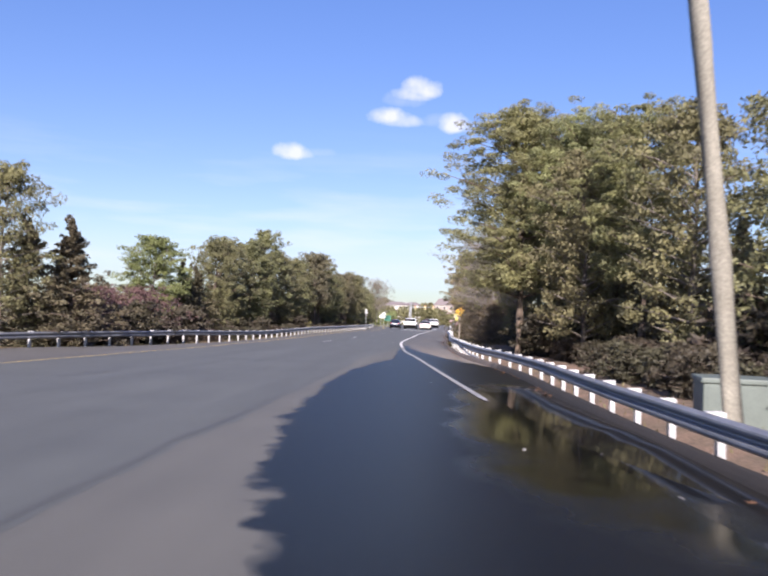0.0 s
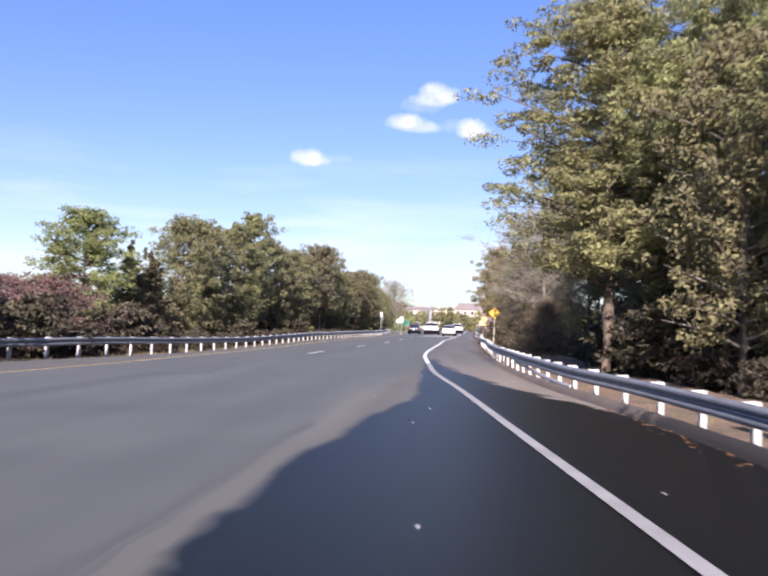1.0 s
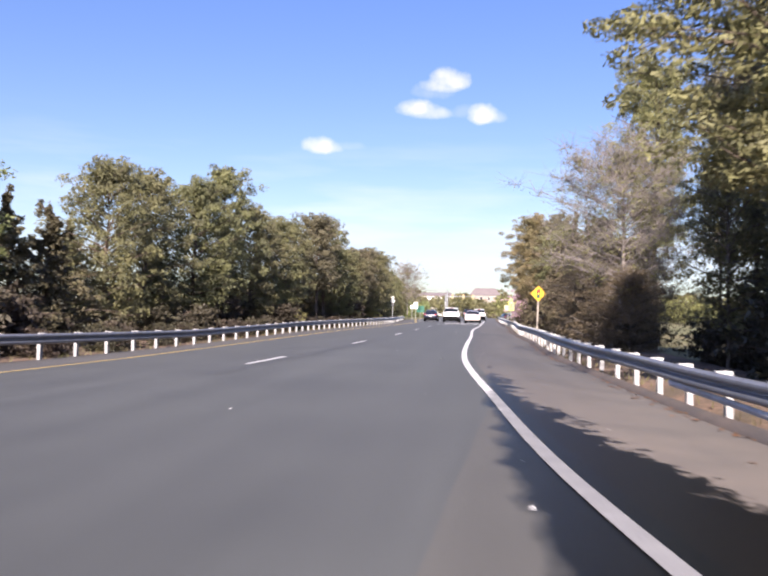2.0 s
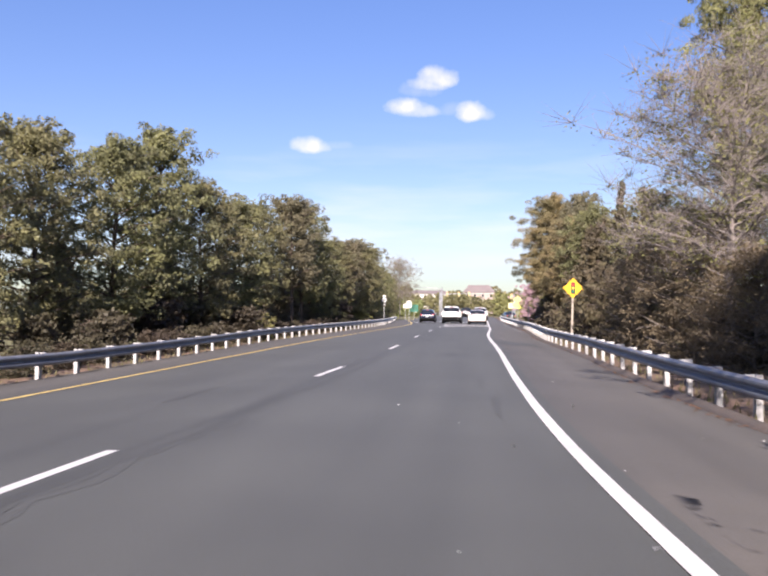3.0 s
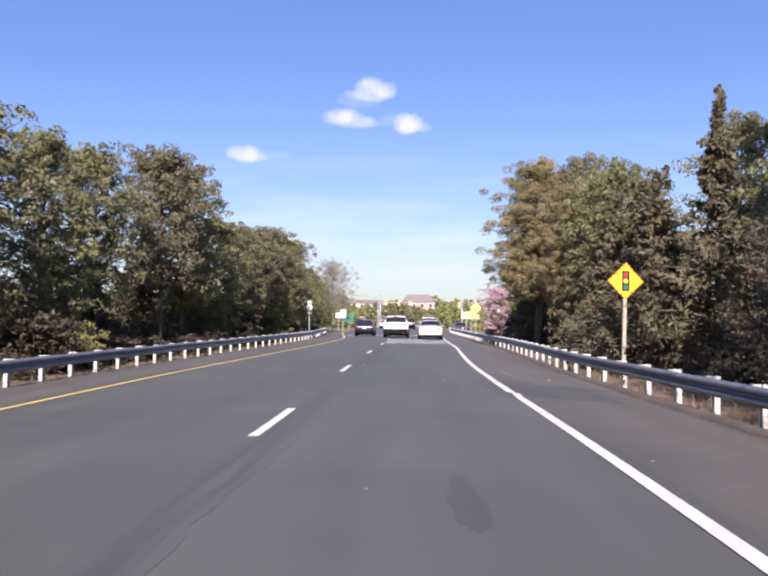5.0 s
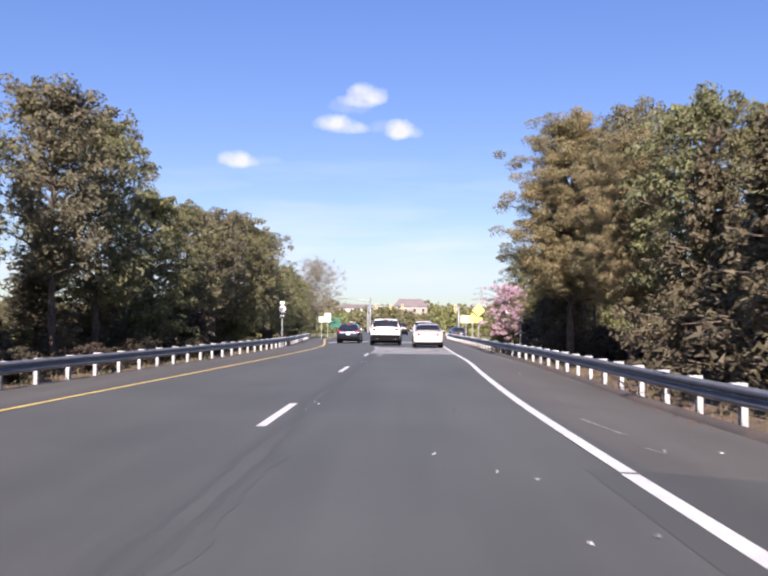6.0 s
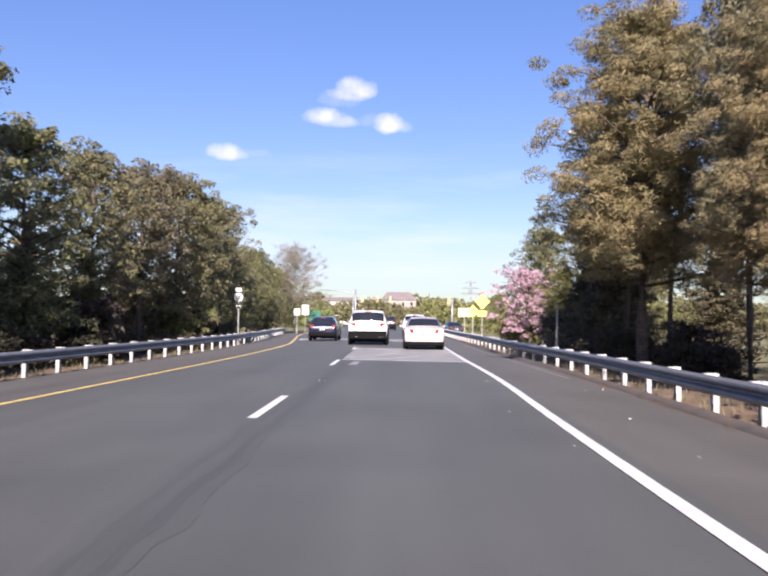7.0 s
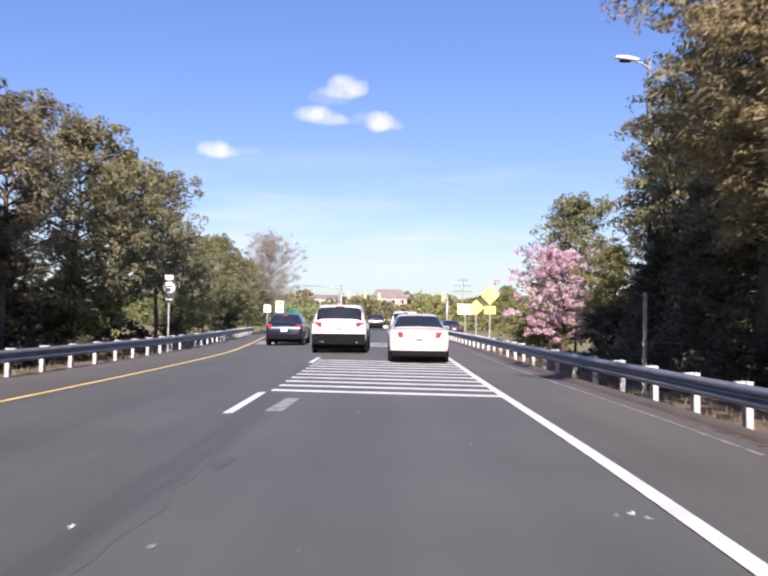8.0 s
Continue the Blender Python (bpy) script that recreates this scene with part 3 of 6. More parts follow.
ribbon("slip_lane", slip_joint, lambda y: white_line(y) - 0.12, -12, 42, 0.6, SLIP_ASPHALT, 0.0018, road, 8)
for half, mat, lift in ((0.17, FAINT_STAIN, 0.0026), (0.06, TAR, 0.0034)):
    seam("tar_seam", slip_joint, 3, 26, half, mat, lift)


WATER = material("gutter_water", (0.012, 0.0115, 0.011), 0.05, other=(0.02, 0.018, 0.016), scale=0.8, fine_amount=0.1, bump=0.012, bump_scale=3.0, spec=0.1)


def puddle():
    """Standing water in the gutter: a level sheet that meets the sloping shoulder, held by the kerb."""
    n, across = 40, 6
    verts, faces = [], []
    for i in range(n + 1):
        y = 3.5 + 16.5 * i / n
        depth = 0.11 * min(1.0, 2.5 * i / n, 2.0 * (1 - i / n)) - 0.012
        z = road_z(pavement_edge(y), y) + depth
        for j in range(across + 1):
            x = pavement_edge(y) + 0.05 - 2.2 * (1 - j / across)
            verts.append((x, y, z))
    w = across + 1
    for i in range(n):
        for j in range(across):
            k = i * w + j
            faces.append((k, k + 1, k + w + 1, k + w))
    ob = link_mesh("puddle", verts, faces, WATER, smooth=True)
    return tagged(ob, "dark standing water in the gutter by the kerb", "puddle", kind="structure")


puddle()


# ---- guardrails ----
def beam_profile():
    """The W of a guardrail beam: offset towards the road, and height."""
    return [(0.0, -0.155), (0.02, -0.15), (0.075, -0.115), (0.082, -0.085), (0.075, -0.055), (0.005, -0.015), (0.0, 0.0), (0.005, 0.015), (0.075, 0.055), (0.082, 0.085), (0.075, 0.115), (0.02, 0.15), (0.0, 0.155)]


def guardrail(name, rail, y0, y1, side, label, top=0.56, group=""):
    """Beams of 7.6 m overlapping on posts 1.905 m apart; side is the road's direction in x."""
    g = thing(name, Matrix.Identity(4), label, "guardrail")
    prof = beam_profile()
    n = int((y1 - y0) / 7.62)
    for s in range(n):
        verts, faces = [], []
        m = 8
        for i in range(m + 1):
            y = y0 + 7.62 * s + 7.75 * i / m
            dip = 0.012 * noise.noise((y * 0.21, 4, side))
            for t in (0.0, 0.006):
                for dx, dz in prof:
                    x = rail(y) + side * (0.2 + dx + t - (0.004 if s % 2 else 0))
                    verts.append((x, y, road_z(rail(y), y) + fall(rail(y), y) + beam_lift(y, side) + top - 0.155 + dz + dip))
        w = 2 * len(prof)
        h = len(prof)
        for i in range(m):
            for j in range(h - 1):
                for o in (0, h):
                    k = i * w + j + o
                    faces.append((k, k + 1, k + w + 1, k + w))
            for j in (0, h - 1):
                k = i * w + j
                faces.append((k, k + h, k + h + w, k + w))
        link_mesh("beam", verts, faces, GALVANISED, g, smooth=False)
    bm = bmesh.new()
    # an I-shaped steel post
    box(bm, (0, 0.07, -0.24), (0.1, 0.012, 1.63))
    box(bm, (0, -0.07, -0.24), (0.1, 0.012, 1.63))
    box(bm, (0, 0, -0.24), (0.012, 0.14, 1.63))
    first = part("post", bm, POST_STEEL, g)
    bm = bmesh.new()
    box(bm, (side * 0.13, 0, 0.412), (0.13, 0.12, 0.32), 0.008)
    block = part("spacer_block", bm, POST_STEEL, first)
    k = 0
    y = y0 + 0.4
    while y < y1 - 0.2:
        p, b = (first, block) if k == 0 else (first.copy(), block.copy())
        if k:
            scene.collection.objects.link(p)
            scene.collection.objects.link(b)
            p.parent, b.parent = g, p
        p.location = (rail(y), y, road_z(rail(y), y) + fall(rail(y), y) + beam_lift(y, side) + 0.02 * noise.noise((y, 3, side)))
        p.rotation_euler = (0.03 * noise.noise((y, 8, side)), 0.03 * noise.noise((y, 9, side)), 0)
        y += 1.905
        k += 1
    return g


def rub_rail():
    """A bent low steel strip under the beam, where the kerb ends."""
    verts, faces = [], []
    for i in range(13):
        y = 36.0 + 10.5 * i / 12
        x = right_rail(y) - 0.26 - 0.06 * math.sin(i * 0.5)
        z = road_z(x, y) + 0.1 + 0.012 * i
        for dx, dz in ((-0.02, 0.0), (-0.035, 0.05), (-0.02, 0.1), (0.0, 0.1), (0.0, 0.0)):
            verts.append((x + dx, y, z + dz))
    for i in range(12):
        for j in range(5):
            a, b = i * 5 + j, i * 5 + (j + 1) % 5
            faces.append((a, b, b + 5, a + 5))
    faces += [(4, 3, 2, 1, 0), (60, 61, 62, 63, 64)]
    link_mesh("rub_rail", verts, faces, POST_STEEL, right_guard, label="bent low steel strip under the beam")


right_guard = guardrail("guardrail", right_rail, -38, 175, -1, "galvanised steel guardrail on steel posts beside the shoulder")
guardrail("guardrail", left_rail, -20, 172, 1, "galvanised steel guardrail on steel posts along the median")
rub_rail()


# ---- trees ----
rng = np.random.default_rng(7)
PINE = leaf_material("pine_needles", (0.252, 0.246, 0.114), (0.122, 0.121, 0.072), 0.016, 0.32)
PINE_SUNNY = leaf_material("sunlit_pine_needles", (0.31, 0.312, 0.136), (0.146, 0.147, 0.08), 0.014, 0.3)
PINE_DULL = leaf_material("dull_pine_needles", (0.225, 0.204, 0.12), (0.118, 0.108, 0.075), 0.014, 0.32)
CEDAR = leaf_material("cedar_needles", (0.165, 0.141, 0.083), (0.08, 0.069, 0.047), 0.012)
SPRING = leaf_material("spring_leaves", (0.29, 0.295, 0.115), (0.17, 0.178, 0.075), 0.03, 0.35)
OAK = leaf_material("oak_leaves", (0.25, 0.236, 0.112), (0.126, 0.12, 0.068), 0.018, 0.3)
RUSSET = leaf_material("browning_needles", (0.36, 0.275, 0.15), (0.185, 0.172, 0.095), 0.006, 0.34)
BLOSSOM = leaf_material("pink_blossom", (0.68, 0.50, 0.55), (0.42, 0.26, 0.33), 0.01, 0.3)
PURPLE = leaf_material("purple_buds", (0.19, 0.115, 0.105), (0.11, 0.072, 0.068), 0.015)
THICKET = leaf_material("thicket_buds", (0.205, 0.165, 0.105), (0.115, 0.095, 0.066), 0.015)
BRUSH = leaf_material("understory_leaves", (0.085, 0.072, 0.048), (0.046, 0.04, 0.031), 0.04, 0.2)


def leaf_mesh(name, centres, spread, per, size, flat=0.6, long=1.7, pad=False):
    """Little pointed leaves in clumps round the given centres. Each leaf is an island. pad: the leaves lie over the clump like a cushion."""
    centres = np.asarray(centres, float)
    n = len(centres) * per
    c = np.repeat(centres, per, axis=0)
    d = rng.normal(size=(n, 3))
    d /= np.linalg.norm(d, axis=1)[:, None]
    spread = np.repeat(np.broadcast_to(np.asarray(spread, float).reshape(-1, 1), (len(centres), 1)), per, axis=0)
    rad = spread * rng.random((n, 1)) ** 0.5
    p = c + d * rad * np.array([1, 1, flat])
    u = d + 0.8 * rng.normal(size=(n, 3))
    u /= np.linalg.norm(u, axis=1)[:, None]
    v = np.cross(u, rng.normal(size=(n, 3)))
    if pad:
        up = rng.random(n) < 0.45
        d[up, 2] = np.abs(d[up, 2])
        p = c + d * spread * (0.62 + 0.42 * rng.random((n, 1))) * np.array([1, 1, flat])
        face = d * np.array([1, 1, 1 / flat])
        face = face / np.linalg.norm(face, axis=1)[:, None] + 0.42 * rng.normal(size=(n, 3))
        u = np.cross(face, rng.normal(size=(n, 3)))
        u /= np.linalg.norm(u, axis=1)[:, None]
        v = np.cross(face, u)
    v /= np.linalg.norm(v, axis=1)[:, None]
    s = size * (0.6 + 0.8 * rng.random((n, 1)))
    verts = np.stack([p - u * s * long * 0.5 + v * s * 0.5, p + u * s * long * 0.5, p - u * s * long * 0.5 - v * s * 0.5], axis=1).reshape(-1, 3)
    me = bpy.data.meshes.new(name)
    me.vertices.add(3 * n)
    me.vertices.foreach_set("co", verts.ravel())
    me.loops.add(3 * n)
    me.loops.foreach_set("vertex_index", np.arange(3 * n, dtype=np.int32))
    me.polygons.add(n)
    me.polygons.foreach_set("loop_start", np.arange(0, 3 * n, 3, dtype=np.int32))
    me.update(calc_edges=True)
    return me


def limb(bm, points, radii, n=6):
    """A bent tapering branch through the points."""
    rings = []
    for i, (p, r) in enumerate(zip(points, radii)):
        a, b = points[max(i - 1, 0)], points[min(i + 1, len(points) - 1)]
        q = (Vector(b) - Vector(a)).to_track_quat("Z", "Y").to_matrix()
        rings.append([bm.verts.new(Vector(p) + q @ Vector((math.cos(2 * math.pi * k / n) * r, math.sin(2 * math.pi * k / n) * r, 0))) for k in range(n)])
    for a, b in zip(rings, rings[1:]):
        for k in range(n):
            bm.faces.new((a[k], a[(k + 1) % n], b[(k + 1) % n], b[k]))
    bm.faces.new(rings[-1])


def tree(name, height, crown_base, radius, leaves, bark, label, category, seed, trunk=0.16, limbs=34, clumps=9, spread=0.42, per=44, size=0.107, shape="oval", bare=False, flat=0.6, long=1.7, scatter=1.0, pad=False):
    """One tree at the origin: a bent tapering trunk, limbs, and a crown of leaf clumps along the outer limbs."""
    r = random.Random(seed)
    root = thing(name, Matrix.Identity(4), label, category)
    bm = bmesh.new()
    bend = [(0.25 * r.uniform(-1, 1) * k / 6, 0.25 * r.uniform(-1, 1) * k / 6, height * (0.97 if not bare else 0.86) * k / 6) for k in range(7)]
    bend[0] = (0, 0, -0.3)
    limb(bm, bend, [trunk * (1.1 if k == 0 else 1 - 0.12 * k) for k in range(7)], 8)
    centres, spreads = [], []

    def on_trunk(z):
        f = min(max(z / bend[-1][2], 0), 1) * 6
        k = min(int(f), 5)
        return Vector(bend[k]).lerp(Vector(bend[k + 1]), f - k)

    for i in range(limbs):
        f = (i + r.random()) / limbs
        z = crown_base + (height - crown_base) * f
        if shape == "oval":
            reach = radius * (0.55 + 0.45 * math.sin(math.pi * min(1, 0.15 + 0.8 * f)) - 0.45 * max(0, f - 0.75) / 0.25) * r.uniform(0.65, 1.05)
        elif shape == "cone":
            reach = radius * min(1.0, 1.08 * (1.0 - f)) ** 1.35 * r.uniform(0.5, 1.15) + 0.03
        elif shape == "umbrella":
            reach = radius * (0.35 + 0.65 * math.sin(math.pi * min(1, 0.1 + 0.75 * f))) * r.uniform(0.5, 1.15)
        else:
            reach = radius * r.uniform(0.5, 1.1) * (1 - 0.5 * f)
        reach = min(reach, radius * 1.02)
        a = i * 2.39996 + r.uniform(-0.4, 0.4)
        start = on_trunk(min(z, bend[-1][2] * 0.98) * (0.93 if not bare else 0.86))
        rise = reach * (0.35 if shape != "cone" else 0.05)
        end = Vector((start.x + math.cos(a) * reach, start.y + math.sin(a) * reach, min(z + rise * r.uniform(0.3, 1), height)))
        mid = start.lerp(end, 0.5) + Vector((r.uniform(-1, 1), r.uniform(-1, 1), r.uniform(-0.2, 0.8))) * 0.1 * reach
        thin = 0.6 if bare else 1.0
        limb(bm, [start, mid, end], [thin * (trunk * 0.32 * (1 - 0.6 * f) + 0.012), thin * (trunk * 0.2 * (1 - 0.6 * f) + 0.01), 0.008], 4 if shape == "cone" else 5)
        for k in range(clumps if shape != "cone" or f < 0.84 else max(2, clumps // 2)):
            t = 0.28 + 0.72 * (k + r.random()) / clumps
            c = start.lerp(mid, t * 2) if t < 0.5 else mid.lerp(end, t * 2 - 1)
            side = Vector([min(max(r.gauss(0, s), -1.5), 1.5) for s in (1, 1, 0.6)]) * (0.16 * reach * t + (0.12 if shape != "cone" else 0.13 * (1 - f))) * scatter
            c = c + side
            centres.append(tuple(c))
            spreads.append(spread * (1.25 - 1.05 * f if shape == "cone" else r.uniform(0.7, 1.3) if pad else 1.0))
            if bare or k % 5 == 0:
                o = start.lerp(mid, max(0, t - 0.2) * 2) if t < 0.6 else mid.lerp(end, max(0, t * 2 - 1.3))
                limb(bm, [o, o.lerp(c, 0.6) + Vector((0, 0, 0.04)), c], [0.018, 0.011, 0.005] if not bare else [0.011, 0.008, 0.004], 4)
                if bare:
                    for _ in range(16):
                        e = c + Vector((r.gauss(0, 0.42), r.gauss(0, 0.42), r.uniform(-0.15, 0.7)))
                        limb(bm, [c, c.lerp(e, 0.5), e], [0.007, 0.005, 0.002], 3)
    # loose tufts that stand out of the top of the crown
    for k in range(9 if pad and shape != "cone" else 0):
        a, w = r.uniform(0, 6.28), radius * r.uniform(0.1, 0.6)
        z = height * (1.0 - 0.2 * (w / radius) ** 2) + r.uniform(-0.1, 0.035) * height
        foot = on_trunk(min(z - 0.5, bend[-1][2] * 0.95))
        c = Vector((foot.x + math.cos(a) * w, foot.y + math.sin(a) * w, z))
        limb(bm, [foot, foot.lerp(c, 0.6), c], [0.03, 0.02, 0.01], 4)
        for _ in range(3):
            centres.append((c.x + r.gauss(0, 0.16), c.y + r.gauss(0, 0.16), c.z + r.gauss(0, 0.16)))
            spreads.append(spread * r.uniform(0.6, 0.9))
    # a leader to the tip
    for k in range(5):
        top = on_trunk(bend[-1][2])
        slim = 0.25 if shape == "cone" else 1.0
        centres.append((top.x + r.gauss(0, 0.12) * slim, top.y + r.gauss(0, 0.12) * slim, height - 0.12 - 0.16 * k))
        spreads.append(spread * slim)
    part("trunk", bm, bark, root, smooth=True)
    me = leaf_mesh("crown", centres, spreads, per, size, flat, long, pad)
    me.materials.append(leaves)
    crown = new("crown", me)
    crown.parent = root
    return root


def plant(proto, x, y, height, turn=0.0, wide=1.0):
    """Sets a copy of a tree down, scaled to a height."""
    s = height / proto["tall"]
    edge = road_z(left_rail(min(y, 172)), y) if x < 0 else road_z(right_rail(min(y, 200)), y)
    m = Matrix.Translation((x, y, edge - 0.25)) @ Matrix.Rotation(turn, 4, "Z")
    root = copy_thing(proto, m)
    root.scale = (s * wide, s * wide, s)
    return root


def proto(*args, **kw):
    t = tree(*args, **kw)
    t["tall"] = float(args[1])
    return t


PINES = [
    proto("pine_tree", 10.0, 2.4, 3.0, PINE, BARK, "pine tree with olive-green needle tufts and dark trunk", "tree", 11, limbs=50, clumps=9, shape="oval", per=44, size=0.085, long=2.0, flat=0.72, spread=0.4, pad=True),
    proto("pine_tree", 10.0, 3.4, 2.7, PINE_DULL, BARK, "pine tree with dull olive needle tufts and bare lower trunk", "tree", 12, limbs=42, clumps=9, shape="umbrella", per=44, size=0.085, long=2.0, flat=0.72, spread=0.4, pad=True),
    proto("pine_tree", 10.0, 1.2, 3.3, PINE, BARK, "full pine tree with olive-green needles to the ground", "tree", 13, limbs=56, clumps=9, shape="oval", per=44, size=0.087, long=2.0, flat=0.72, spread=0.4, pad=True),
]
NEAR_PINES = [
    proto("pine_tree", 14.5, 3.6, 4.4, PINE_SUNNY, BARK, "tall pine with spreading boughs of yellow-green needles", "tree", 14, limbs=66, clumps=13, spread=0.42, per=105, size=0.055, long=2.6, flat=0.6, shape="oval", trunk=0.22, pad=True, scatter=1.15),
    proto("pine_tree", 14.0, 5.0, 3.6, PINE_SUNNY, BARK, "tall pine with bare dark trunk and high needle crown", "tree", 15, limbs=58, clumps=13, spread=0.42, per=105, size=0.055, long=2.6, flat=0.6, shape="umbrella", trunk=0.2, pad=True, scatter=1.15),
]
OAKS = [
    proto("oak_tree", 10.0, 1.4, 3.4, OAK, GREY_BARK, "broad tree with olive-brown young leaves", "tree", 21, limbs=52, clumps=8, spread=0.42, per=46, size=0.085, flat=0.75, pad=True),
    proto("oak_tree", 10.0, 1.8, 3.1, OAK, GREY_BARK, "rounded tree with yellow-green young leaves", "tree", 22, limbs=48, clumps=8, spread=0.42, per=46, size=0.085, flat=0.75, pad=True),
]
CEDARS = [
    proto("cedar_tree", 7.0, 0.4, 2.6, CEDAR, BARK, "dark olive-brown cedar with slender pointed top", "tree", 31, limbs=78, clumps=5, spread=0.27, per=26, size=0.072, long=2.6, flat=0.75, shape="cone", trunk=0.1, scatter=0.75, pad=True),
    proto("cedar_tree", 7.0, 0.3, 3.0, CEDAR, BARK, "dense olive-brown cedar with pointed top", "tree", 32, limbs=80, clumps=6, spread=0.29, per=26, size=0.072, long=2.6, flat=0.75, shape="cone", trunk=0.11, scatter=0.75, pad=True),
]
RUSTY_PINES = [proto("pine_tree", 12.0, 3.3, 3.3, RUSSET, BARK, "tall pine with browning olive needle tufts", "tree", 41, limbs=62, clumps=12, spread=0.36, per=190, size=0.031, long=4.0, flat=0.72, pad=True, trunk=0.18)]
GREENS = [proto("young_tree", 7.0, 1.2, 2.1, SPRING, GREY_BARK, "young tree in fresh yellow-green leaf", "tree", 51, limbs=46, clumps=11, spread=0.32, per=44, size=0.066, trunk=0.09)]
BARES = [proto("bare_tree", 9.0, 2.6, 3.9, SPRING, PALE_BARK, "nearly bare tree with fine twigs and first buds", "tree", 61, limbs=46, clumps=11, spread=0.5, per=20, size=0.05, trunk=0.14, shape="oval", bare=True)]
CHERRIES = [proto("cherry_tree", 4.6, 0.9, 2.6, BLOSSOM, BARK, "cherry tree in full pink blossom", "tree", 74, limbs=32, clumps=9, spread=0.24, per=34, size=0.07, trunk=0.1)]
SHRUBS = [
    proto("shrub", 2.2, 0.1, 1.5, BRUSH, BARK, "tangled roadside shrub with dull leaves", "shrub", 81, limbs=26, clumps=7, spread=0.3, per=14, size=0.105, trunk=0.05),
    proto("shrub", 3.0, 0.1, 2.0, PURPLE, GREY_BARK, "twiggy shrub with purple-brown buds", "shrub", 82, limbs=32, clumps=7, spread=0.3, per=30, size=0.055, trunk=0.05),
    proto("shrub", 3.0, 0.1, 1.9, THICKET, GREY_BARK, "tall twiggy thicket with olive-brown buds", "shrub", 84, limbs=40, clumps=10, spread=0.28, per=66, size=0.03, trunk=0.05),
    proto("shrub", 2.0, 0.1, 1.5, SPRING, BARK, "low shrub in fresh yellow-green leaf", "shrub", 83, limbs=28, clumps=7, spread=0.28, per=24, size=0.082, trunk=0.05),
]
